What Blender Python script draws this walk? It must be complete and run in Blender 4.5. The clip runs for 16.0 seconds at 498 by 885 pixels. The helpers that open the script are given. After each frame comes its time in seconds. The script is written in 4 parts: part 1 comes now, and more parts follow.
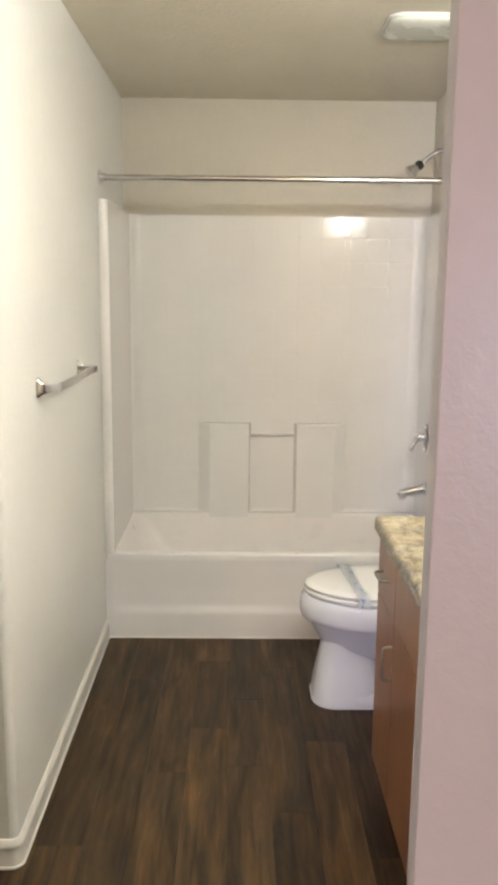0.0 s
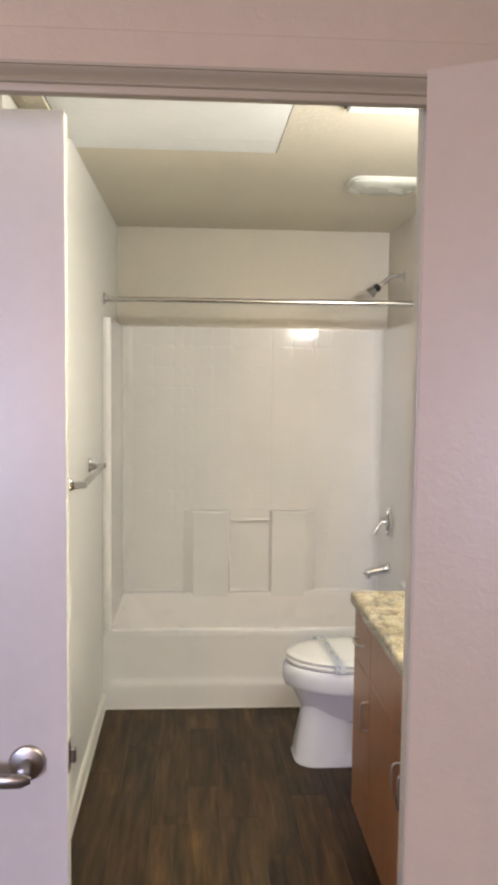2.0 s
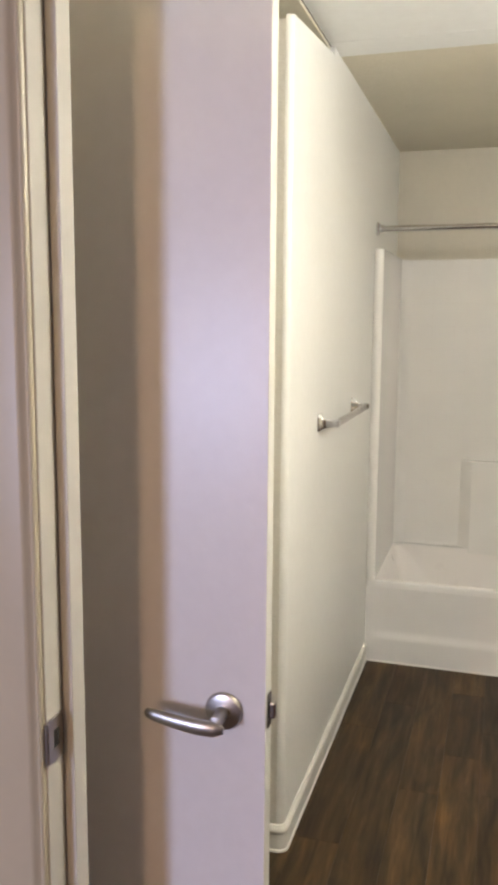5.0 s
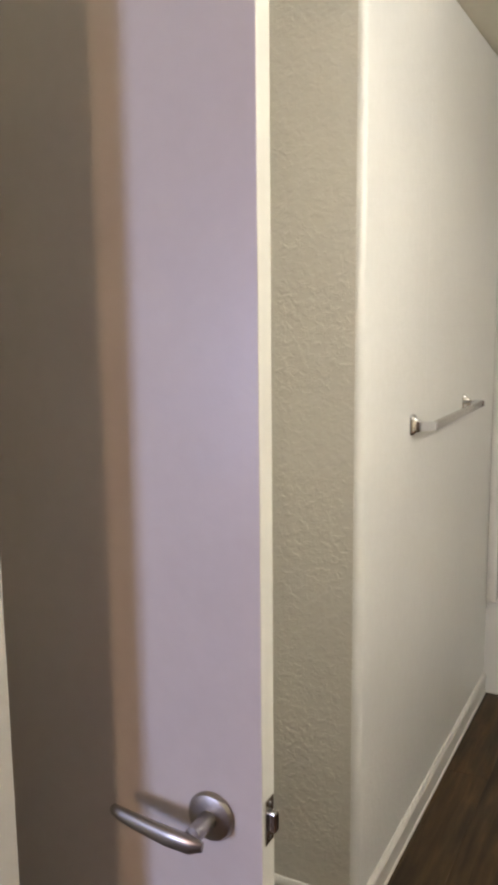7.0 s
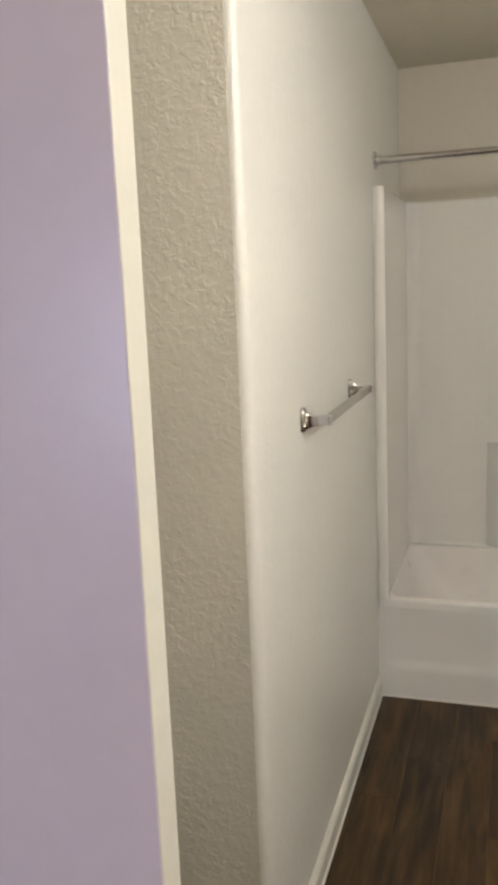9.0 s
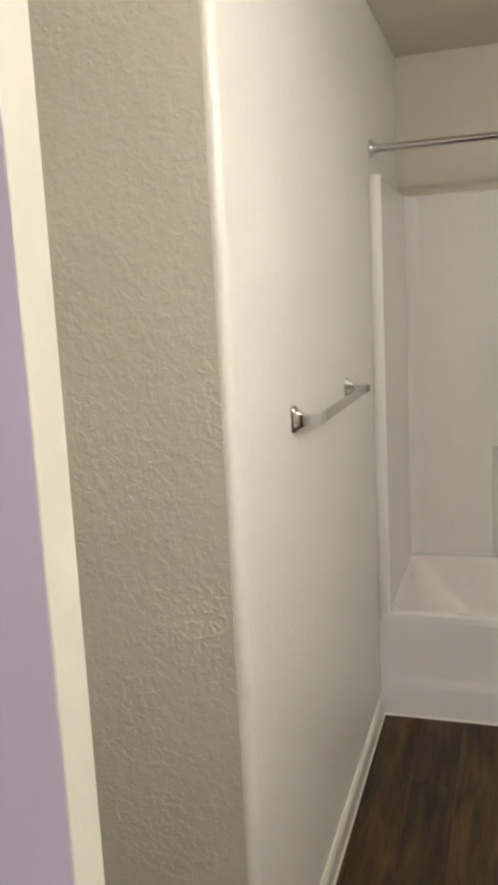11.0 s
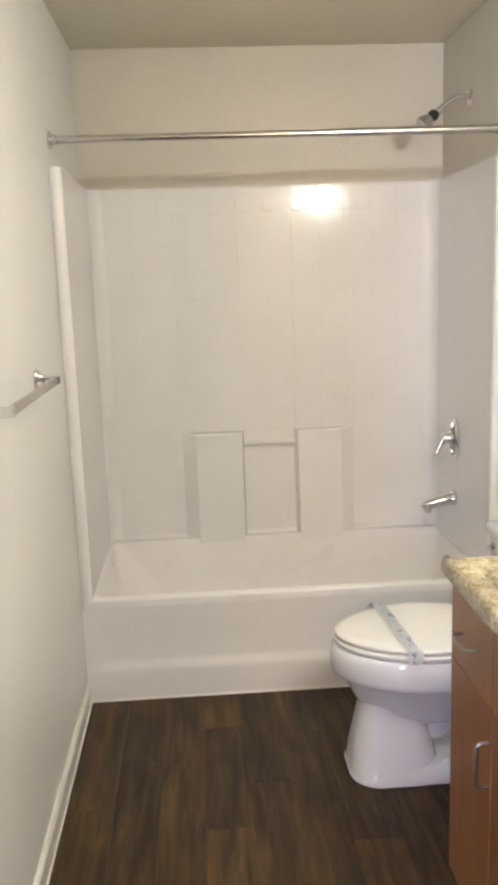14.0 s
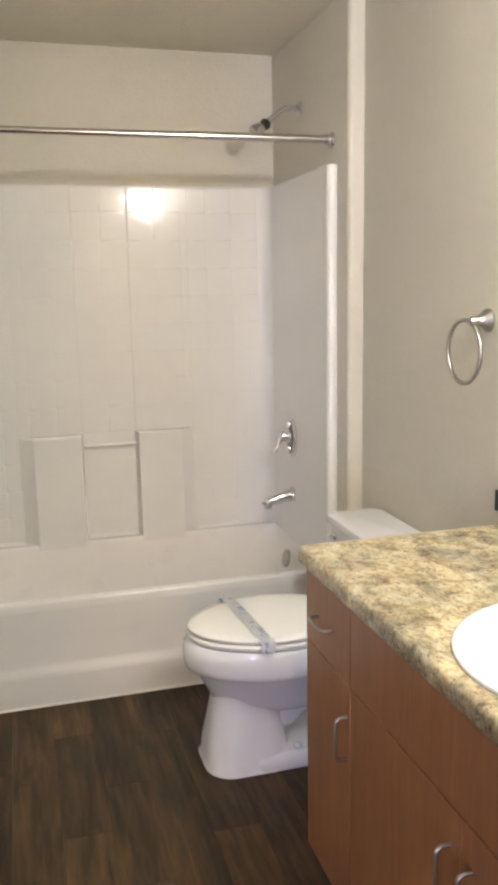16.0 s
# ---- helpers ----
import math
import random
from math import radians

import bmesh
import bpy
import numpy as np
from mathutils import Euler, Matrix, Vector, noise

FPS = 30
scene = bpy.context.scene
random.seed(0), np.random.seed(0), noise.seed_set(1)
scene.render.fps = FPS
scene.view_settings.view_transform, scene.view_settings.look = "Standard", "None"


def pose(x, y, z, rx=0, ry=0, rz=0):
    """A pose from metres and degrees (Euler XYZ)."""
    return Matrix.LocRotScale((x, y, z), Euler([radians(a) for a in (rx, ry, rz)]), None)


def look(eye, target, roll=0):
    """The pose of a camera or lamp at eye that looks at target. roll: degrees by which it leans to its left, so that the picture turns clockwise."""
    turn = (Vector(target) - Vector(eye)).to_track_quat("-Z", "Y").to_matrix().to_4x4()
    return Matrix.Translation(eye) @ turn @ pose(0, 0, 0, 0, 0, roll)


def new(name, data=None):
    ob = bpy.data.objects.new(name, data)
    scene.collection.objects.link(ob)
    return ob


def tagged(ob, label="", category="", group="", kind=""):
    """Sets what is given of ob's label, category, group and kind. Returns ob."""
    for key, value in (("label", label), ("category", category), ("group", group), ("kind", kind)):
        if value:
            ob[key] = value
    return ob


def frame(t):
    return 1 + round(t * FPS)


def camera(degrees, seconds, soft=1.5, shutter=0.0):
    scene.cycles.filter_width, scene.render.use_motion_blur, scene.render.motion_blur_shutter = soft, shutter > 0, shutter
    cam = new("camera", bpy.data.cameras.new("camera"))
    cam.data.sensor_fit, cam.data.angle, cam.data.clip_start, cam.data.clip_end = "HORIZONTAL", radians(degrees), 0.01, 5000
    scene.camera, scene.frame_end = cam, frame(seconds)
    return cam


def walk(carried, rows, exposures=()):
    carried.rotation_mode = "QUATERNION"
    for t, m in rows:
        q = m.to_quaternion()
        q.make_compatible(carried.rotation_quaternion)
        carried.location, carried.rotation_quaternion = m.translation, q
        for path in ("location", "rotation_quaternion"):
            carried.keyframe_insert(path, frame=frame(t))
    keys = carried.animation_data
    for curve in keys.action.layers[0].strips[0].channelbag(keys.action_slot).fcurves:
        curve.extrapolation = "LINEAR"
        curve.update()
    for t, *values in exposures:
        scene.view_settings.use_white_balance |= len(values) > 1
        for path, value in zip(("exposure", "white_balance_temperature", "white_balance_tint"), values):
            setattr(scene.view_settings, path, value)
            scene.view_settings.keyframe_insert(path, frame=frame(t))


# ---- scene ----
cam = camera(33.5, 16.0, soft=4.0)
PATH = [
    (0, (0.093, 0.227, 1.531), (0.116, 2.194, 1.17), 0.6),
    (0.5, (0.07, 0.009, 1.556), (0.089, 1.975, 1.189), 0.6),
    (1, (-0.024, -0.104, 1.572), (0.068, 1.862, 1.217), -0.2),
    (1.5, (-0.052, -0.194, 1.622), (0.057, 1.784, 1.35), 0.2),
    (2, (-0.053, -0.229, 1.629), (0.077, 1.76, 1.467), 0.7),
    (2.5, (-0.058, -0.24, 1.634), (0.046, 1.757, 1.579), 0.7),
    (3, (-0.069, -0.21, 1.617), (0.012, 1.786, 1.514), 0.7),
    (3.5, (-0.049, -0.159, 1.605), (-0.01, 1.827, 1.369), 0.3),
    (4, (-0.011, -0.105, 1.605), (-0.109, 1.877, 1.353), 0.4),
    (4.5, (0.033, -0.034, 1.583), (-0.398, 1.9, 1.315), 1.0),
    (5, (0.071, 0.005, 1.568), (-0.508, 1.898, 1.281), 0.4),
    (7.5, (0.151, 0.514, 1.558), (-0.785, 2.253, 1.24), -0.6),
    (8, (0.126, 0.574, 1.56), (-0.767, 2.331, 1.226), -1.0),
    (8.5, (0.030, 0.64, 1.568), (-0.673, 2.481, 1.238), -1.2),
    (9, (-0.029, 0.747, 1.546), (-0.627, 2.62, 1.191), -2.4),
    (9.5, (-0.022, 0.845, 1.513), (-0.670, 2.708, 1.196), -2.6),
    (12, (-0.060, 0.909, 1.497), (-0.492, 2.828, 1.147), -3.9),
    (12.5, (-0.025, 0.879, 1.5), (-0.213, 2.837, 1.138), -2.6),
    (13, (-0.039, 0.859, 1.499), (-0.082, 2.824, 1.129), -2.3),
    (13.5, (-0.033, 0.859, 1.495), (-0.003, 2.824, 1.131), -2.3),
    (14, (-0.031, 0.864, 1.497), (0.081, 2.825, 1.119), -2.0),
    (14.5, (-0.034, 0.863, 1.492), (0.18, 2.816, 1.119), -1.6),
    (15, (-0.034, 0.867, 1.483), (0.277, 2.806, 1.108), -1.2),
    (15.5, (-0.058, 0.858, 1.48), (0.351, 2.785, 1.133), -1.2),
    (16, (-0.106, 0.855, 1.466), (0.423, 2.748, 1.100), -1.1),
]
EXPOSURES = [(0.0, 0.22, 6500, 8), (1.0, 0.07, 6500, 8), (2.5, 0.15, 6500, 8), (4.0, 0.15, 6500, 8), (5.0, 0.10, 6500, 8), (7.5, -0.3, 6500, 10), (9.5, -0.29, 6500, 10), (12.0, -0.25, 6500, 10), (12.5, -0.25, 6500, 10), (13.0, -0.05, 6500, 10), (14.0, 0.26, 6500, 10), (15.0, 0.48, 6500, 10), (15.5, 0.38, 6500, 10), (16.0, 0.17, 6500, 10)]
walk(cam, [(t, look(eye, target, roll)) for t, eye, target, roll in PATH], EXPOSURES)

# ---- light ----
world = bpy.data.worlds.new("world")
scene.world = world
world.use_nodes = True
_sky = world.node_tree.nodes.new("ShaderNodeTexSky")
_sky.sky_type, _sky.sun_disc, _sky.sun_elevation, _sky.sun_rotation = "NISHITA", False, radians(40), radians(200)
world.node_tree.links.new(_sky.outputs[0], world.node_tree.nodes["Background"].inputs[0])
world.node_tree.nodes["Background"].inputs[1].default_value = 0.08


def area_lamp(name, eye, target, w, h, watts, color):
    d = bpy.data.lights.new(name, "AREA")
    d.shape, d.size, d.size_y, d.energy, d.color = "RECTANGLE", w, h, watts, color
    ob = new(name, d)
    ob.matrix_world = look(eye, target)
    return ob


def bulb(name, place, r, watts, color):
    d = bpy.data.lights.new(name, "POINT")
    d.shadow_soft_size, d.energy, d.color = r, watts, color
    ob = new(name, d)
    ob.location = place
    return ob


VANITY_W, UP_FILL_W, DAY_W, WARM_W, WEST_W = 17.8, 15.0, 86.0, 25.0, 9.0
for _y in (1.46, 1.68, 1.90):
    bulb("vanity_bulb", (0.91, _y, 2.13), 0.05, VANITY_W, (0.972, 0.96, 0.96))
# added upward fill to brighten the ceiling over the vanity
area_lamp("vanity_shade_spill", (0.93, 1.68, 2.20), (0.90, 1.68, 3.0), 0.62, 0.12, UP_FILL_W, (1.0, 0.975, 0.93))
area_lamp("window_daylight", (-1.75, -2.83, 1.17), (-0.6, 1.0, 0.35), 0.45, 0.9, DAY_W, (0.52, 0.595, 0.96))
# added warm lamp for the orange fringe on the door; no known window
area_lamp("window_daylight_warm", (-0.85, -2.83, 1.55), (-0.6, 1.0, 1.4), 0.3, 0.9, WARM_W, (1.0, 0.58, 0.32))

# added fill from the west that warms the open bedroom door and header
area_lamp("window_daylight_west", (-2.66, -1.1, 1.5), (0.0, -0.9, 1.5), 0.8, 1.0, WEST_W, (1.0, 0.60, 0.47))


# ---- materials ----
def nodes(name, rough=0.5, metal=0.0):
    m = bpy.data.materials.new(name)
    m.use_nodes = True
    nt = m.node_tree
    b = nt.nodes["Principled BSDF"]
    b.inputs["Roughness"].default_value, b.inputs["Metallic"].default_value = rough, metal
    return m, nt, b


def coords(nt, scale=(1, 1, 1)):
    g = nt.nodes.new("ShaderNodeNewGeometry")
    mp = nt.nodes.new("ShaderNodeMapping")
    mp.inputs["Scale"].default_value = scale
    nt.links.new(g.outputs["Position"], mp.inputs["Vector"])
    return mp.outputs["Vector"]


def noise_tex(nt, vec, scale, detail=3.0, rough=0.55, distort=0.0):
    n = nt.nodes.new("ShaderNodeTexNoise")
    n.inputs["Scale"].default_value, n.inputs["Detail"].default_value = scale, detail
    n.inputs["Roughness"].default_value, n.inputs["Distortion"].default_value = rough, distort
    nt.links.new(vec, n.inputs["Vector"])
    return n.outputs["Fac"]


def ramp(nt, fac, stops):
    r = nt.nodes.new("ShaderNodeValToRGB")
    els = r.color_ramp.elements
    while len(els) < len(stops):
        els.new(0.5)
    for e, (p, c) in zip(els, stops):
        e.position, e.color = p, (*c, 1) if len(c) == 3 else c
    nt.links.new(fac, r.inputs["Fac"])
    return r.outputs["Color"]


def mix(nt, fac, a, b, mode="MIX"):
    m = nt.nodes.new("ShaderNodeMix")
    m.data_type, m.blend_type = "RGBA", mode
    for sock, v in ((m.inputs[0], fac), (m.inputs[6], a), (m.inputs[7], b)):
        if hasattr(v, "links"):
            nt.links.new(v, sock)
        elif isinstance(v, (int, float)):
            sock.default_value = v
        else:
            sock.default_value = (*v, 1)
    return m.outputs[2]


def bump(nt, b, height, strength, dist):
    n = nt.nodes.new("ShaderNodeBump")
    n.inputs["Strength"].default_value, n.inputs["Distance"].default_value = strength, dist
    nt.links.new(height, n.inputs["Height"])
    nt.links.new(n.outputs[0], b.inputs["Normal"])


def paint(name, color, rough=0.5, texture=0.0, scale=90.0, grime=0.06):
    """Painted drywall or trim: orange-peel relief, faint large stains."""
    m, nt, b = nodes(name, rough)
    v = coords(nt)
    big = noise_tex(nt, v, 1.7, 4)
    small = noise_tex(nt, v, 35, 3)
    dark = tuple(c * (1 - grime) for c in color)
    c1 = ramp(nt, big, [(0.3, dark), (0.7, color)])
    c2 = mix(nt, 0.05, c1, ramp(nt, small, [(0.3, (0.4, 0.38, 0.34)), (0.7, (1, 1, 1))]), "MULTIPLY")
    nt.links.new(c2, b.inputs["Base Color"])
    nt.links.new(ramp(nt, big, [(0.0, (rough - 0.07,) * 3), (1.0, (rough + 0.07,) * 3)]), b.inputs["Roughness"])
    if texture:
        n1 = noise_tex(nt, v, scale, 3, 0.6, 0.4)
        bump(nt, b, ramp(nt, n1, [(0.42, (0, 0, 0)), (0.62, (1, 1, 1))]), texture, 0.0018)
    return m


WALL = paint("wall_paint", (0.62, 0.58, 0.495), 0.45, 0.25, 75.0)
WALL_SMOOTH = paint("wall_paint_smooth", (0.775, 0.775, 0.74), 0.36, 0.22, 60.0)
# doorway wall: the bedroom's warm light is mixed into this tint
WALL_WARM_LIT = paint("wall_warm_lit", (0.70, 0.60, 0.45), 0.5, 0.15, 75.0)
KNOCK = paint("knockdown_paint", (0.68, 0.66, 0.595), 0.42, 0.42, 55.0)
CEIL = paint("ceiling_paint", (0.70, 0.655, 0.535), 0.65, 0.4, 60.0, 0.08)
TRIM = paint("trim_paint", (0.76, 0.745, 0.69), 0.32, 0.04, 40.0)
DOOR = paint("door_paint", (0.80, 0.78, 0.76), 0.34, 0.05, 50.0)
# door paint dulled for the latch edge: shade put into the colour
DOOR_EDGE_SHADED = paint("door_edge_shaded", (0.66, 0.65, 0.585), 0.4, 0.04, 40.0)
# door paint tinted beige to carry the warm light falling on this leaf
DOOR_WARM_LIT = paint("door_warm_lit", (0.67, 0.585, 0.455), 0.36, 0.10, 60.0)
# darker copy of the trim paint; the doorway's shade is in the colour
JAMB_SHADED = paint("jamb_shaded", (0.56, 0.535, 0.465), 0.36, 0.04, 40.0)
# olive and dark because shade from the daylight is painted into the casing
CASING_SHADED = paint("casing_shaded", (0.50, 0.455, 0.325), 0.4, 0.04, 40.0)
HATCH = paint("hatch_paint", (0.84, 0.85, 0.84), 0.5, 0.04, 40.0)
# unseen bedroom walls and floor: dark browns that keep bounced light low
WALL_FAR = paint("unseen_wall_dark", (0.36, 0.26, 0.17), 0.5, 0.15, 75.0)
CARPET = paint("carpet", (0.14, 0.095, 0.058), 0.95, 1.0, 400.0, 0.2)


def gloss_white(name, color, rough, ripple, scale, strength=0.25, coat=0.0, spec=0.5):
    m, nt, b = nodes(name, rough)
    v = coords(nt)
    big = noise_tex(nt, v, 2.3, 4)
    nt.links.new(ramp(nt, big, [(0.3, tuple(c * 0.95 for c in color)), (0.7, color)]), b.inputs["Base Color"])
    nt.links.new(ramp(nt, noise_tex(nt, v, 9, 4), [(0.3, (rough * 0.8,) * 3), (0.8, (rough * 1.4,) * 3)]), b.inputs["Roughness"])
    b.inputs["Specular IOR Level"].default_value = spec
    b.inputs["Coat Weight"].default_value = coat
    b.inputs["Coat Roughness"].default_value = 0.08
    if ripple:
        bump(nt, b, noise_tex(nt, v, scale, 2), strength, ripple)
    return m


ACRYLIC = gloss_white("moulded_acrylic", (0.80, 0.785, 0.76), 0.045, 0.0009, 130, 0.45, spec=0.32)
TUBMAT = gloss_white("tub_acrylic", (0.84, 0.83, 0.83), 0.2, 0.0008, 6, 0.3)
# cream copy of the tub acrylic: the inside's warmer light as colour
TUB_WARM_LIT = gloss_white("tub_acrylic_warm_lit", (0.82, 0.79, 0.765), 0.3, 0.0, 6, spec=0.3)
PORCELAIN = gloss_white("porcelain", (0.80, 0.805, 0.835), 0.06, 0.0, 5, coat=0.3)
SEATMAT = gloss_white("seat_enamel", (0.84, 0.83, 0.79), 0.12, 0.0, 5)
DIFFUSER = gloss_white("lamp_diffuser", (0.62, 0.64, 0.57), 0.25, 0.0, 5)
GRILLE = gloss_white("grille_plastic", (0.8, 0.8, 0.76), 0.35, 0.0, 5)
CAULK = gloss_white("caulk", (0.8, 0.78, 0.75), 0.4, 0.0, 5)


def metal(name, color, rough, grain=(1, 1, 1), amount=0.15):
    m, nt, b = nodes(name, rough, 1.0)
    v = coords(nt, grain)
    n = noise_tex(nt, v, 260, 3)
    nt.links.new(ramp(nt, n, [(0.3, tuple(c * 0.93 for c in color)), (0.7, color)]), b.inputs["Base Color"])
    nt.links.new(ramp(nt, n, [(0.2, (rough * (1 - amount),) * 3), (0.8, (rough * (1 + amount),) * 3)]), b.inputs["Roughness"])
    return m


CHROME = metal("chrome", (0.72, 0.72, 0.74), 0.09)
NICKEL = metal("brushed_nickel", (0.46, 0.44, 0.415), 0.33, (1, 1, 14))
STEEL = metal("satin_steel", (0.60, 0.58, 0.56), 0.22, (14, 1, 1))
DARKMETAL = metal("dark_metal", (0.22, 0.21, 0.22), 0.35)


def dark(name, color, rough=0.6):
    m, nt, b = nodes(name, rough)
    nt.links.new(ramp(nt, noise_tex(nt, coords(nt), 30, 3), [(0.3, color), (0.8, tuple(c * 1.6 for c in color))]), b.inputs["Base Color"])
    return m


GAP = dark("dark_gap", (0.02, 0.018, 0.015), 0.9)
# brown standing in for the shade inside the vent's joint and slots
VENT_SHADE = dark("vent_shade", (0.17, 0.135, 0.095), 0.9)
RUBBER = dark("black_plastic", (0.015, 0.015, 0.016), 0.4)


def wood_floor():
    m, nt, b = nodes("walnut_vinyl_plank", 0.38)
    info = nt.nodes.new("ShaderNodeObjectInfo")
    g = nt.nodes.new("ShaderNodeNewGeometry")
    comb = nt.nodes.new("ShaderNodeCombineXYZ")
    mul = nt.nodes.new("ShaderNodeMath")
    mul.operation, mul.inputs[1].default_value = "MULTIPLY", 37.0
    nt.links.new(info.outputs["Random"], mul.inputs[0])
    for i in range(3):
        nt.links.new(mul.outputs[0], comb.inputs[i])
    add = nt.nodes.new("ShaderNodeVectorMath")
    nt.links.new(g.outputs["Position"], add.inputs[0])
    nt.links.new(comb.outputs[0], add.inputs[1])
    mp = nt.nodes.new("ShaderNodeMapping")
    mp.inputs["Scale"].default_value = (1, 0.09, 1)
    nt.links.new(add.outputs[0], mp.inputs["Vector"])
    v = mp.outputs["Vector"]
    mp2 = nt.nodes.new("ShaderNodeMapping")
    mp2.inputs["Scale"].default_value = (1, 0.26, 1)
    nt.links.new(add.outputs[0], mp2.inputs["Vector"])
    grain = noise_tex(nt, v, 42, 6, 0.55, 0.5)
    blotch = noise_tex(nt, mp2.outputs["Vector"], 7, 5, 0.6, 1.0)
    streak = noise_tex(nt, v, 13, 4, 0.6, 0.8)
    c = ramp(nt, grain, [(0.30, (0.039, 0.0250, 0.0130)), (0.5, (0.061, 0.0385, 0.0185)), (0.70, (0.092, 0.058, 0.0275))])
    c = mix(nt, 0.6, c, ramp(nt, streak, [(0.34, (0.50, 0.49, 0.48)), (0.48, (0.92, 0.90, 0.86)), (0.60, (1.35, 1.28, 1.08)), (0.72, (1.9, 1.7, 1.2))]), "MULTIPLY")
    c = mix(nt, 0.78, c, ramp(nt, blotch, [(0.34, (0.42, 0.41, 0.42)), (0.48, (0.92, 0.90, 0.87)), (0.58, (1.25, 1.16, 1.0)), (0.72, (1.9, 1.65, 1.25))]), "MULTIPLY")
    c = mix(nt, 1.0, c, ramp(nt, info.outputs["Random"], [(0.0, (0.70, 0.70, 0.70)), (0.6, (0.96, 0.95, 0.93)), (1.0, (1.30, 1.22, 1.06))]), "MULTIPLY")
    nt.links.new(c, b.inputs["Base Color"])
    nt.links.new(ramp(nt, grain, [(0.2, (0.58,) * 3), (0.8, (0.45,) * 3)]), b.inputs["Roughness"])
    b.inputs["Specular IOR Level"].default_value = 0.3
    bump(nt, b, grain, 0.25, 0.0006)
    return m


FLOOR = wood_floor()


def cherry():
    m, nt, b = nodes("cherry_laminate", 0.33)
    v = coords(nt, (1, 1, 0.10))
    grain = noise_tex(nt, v, 45, 5, 0.6, 0.8)
    big = noise_tex(nt, coords(nt, (1, 1, 0.25)), 5, 4, 0.6, 1.0)
    c = ramp(nt, grain, [(0.3, (0.240, 0.103, 0.046)), (0.7, (0.318, 0.145, 0.067))])
    c = mix(nt, 0.5, c, ramp(nt, big, [(0.3, (0.72, 0.66, 0.62)), (0.7, (1.1, 1.1, 1.05))]), "MULTIPLY")
    nt.links.new(c, b.inputs["Base Color"])
    bump(nt, b, grain, 0.1, 0.0004)
    return m


CHERRY = cherry()


def granite():
    m, nt, b = nodes("granite_laminate", 0.24)
    v = coords(nt, (1.3, 1.0, 1.3))
    big = noise_tex(nt, v, 19, 6, 0.72, 0.5)
    mid = noise_tex(nt, v, 65, 4, 0.65, 0.2)
    fine = noise_tex(nt, v, 120, 3, 0.55, 0.1)
    wide = noise_tex(nt, v, 7.5, 4, 0.6, 0.6)
    tint = noise_tex(nt, coords(nt, (1, 1.2, 1)), 13, 4, 0.65, 0.8)
    c = ramp(nt, big, [(0.30, (0.19, 0.135, 0.085)), (0.40, (0.37, 0.305, 0.205)), (0.50, (0.53, 0.465, 0.31)), (0.60, (0.63, 0.58, 0.43)), (0.72, (0.44, 0.42, 0.36))])
    c = mix(nt, 0.6, c, ramp(nt, mid, [(0.34, (0.38, 0.33, 0.28)), (0.46, (0.86, 0.83, 0.77)), (0.68, (1.12, 1.10, 1.04))]), "MULTIPLY")
    c = mix(nt, 0.8, c, ramp(nt, tint, [(0.36, (0.84, 0.77, 0.67)), (0.48, (1.0, 0.98, 0.96)), (0.62, (0.86, 0.92, 0.98))]), "MULTIPLY")
    c = mix(nt, ramp(nt, fine, [(0.57, (0, 0, 0)), (0.68, (0.75, 0.75, 0.75))]), c, (0.15, 0.095, 0.06))
    c = mix(nt, 1.0, c, ramp(nt, wide, [(0.35, (0.56, 0.56, 0.575)), (0.62, (0.98, 0.96, 0.92))]), "MULTIPLY")
    nt.links.new(c, b.inputs["Base Color"])
    bump(nt, b, mid, 0.08, 0.0005)
    return m


GRANITE = granite()


def strap_paper():
    m, nt, b = nodes("sanitary_band_paper", 0.6)
    n = noise_tex(nt, coords(nt), 62, 3, 0.5, 0.6)
    nt.links.new(ramp(nt, n, [(0.56, (0.86, 0.87, 0.87)), (0.61, (0.62, 0.68, 0.76)), (0.66, (0.16, 0.27, 0.62)), (0.71, (0.50, 0.60, 0.74))]), b.inputs["Base Color"])
    return m


STRAP = strap_paper()


# ---- mesh helpers ----
def part(name, bm, material, parent=None, label="", smooth=False):
    bmesh.ops.recalc_face_normals(bm, faces=bm.faces)
    me = bpy.data.meshes.new(name)
    bm.to_mesh(me)
    bm.free()
    me.materials.append(material)
    if smooth:
        for p in me.polygons:
            p.use_smooth = True
        me.set_sharp_from_angle(angle=radians(38))
    ob = new(name, me)
    ob.parent = parent
    if label:
        ob["label"] = label
    return ob


def thing(name, label, category, place=(0, 0, 0), group="", kind=""):
    """An empty at the thing's base; parts are made in world metres and moved under it."""
    e = new(name)
    e.location = place
    return tagged(e, label, category, group, kind)


def settle(root):
    """Parts built in world metres: put them under the thing's own origin."""
    back = Matrix.Translation(-root.location)
    for o in root.children:
        if o.type == "MESH":
            o.data.transform(back)
            for c in o.children:
                c.data.transform(back)
    return root


def box(bm, x0, x1, y0, y1, z0, z1, bev=0.0, seg=2):
    vs = [bm.verts.new((x, y, z)) for x in (x0, x1) for y in (y0, y1) for z in (z0, z1)]
    q = [(0, 1, 3, 2), (4, 6, 7, 5), (0, 4, 5, 1), (2, 3, 7, 6), (0, 2, 6, 4), (1, 5, 7, 3)]
    fs = [bm.faces.new([vs[i] for i in f]) for f in q]
    if bev:
        es = list({e for f in fs for e in f.edges})
        bmesh.ops.bevel(bm, geom=es, offset=bev, segments=seg, affect="EDGES", profile=0.5)
    return bm


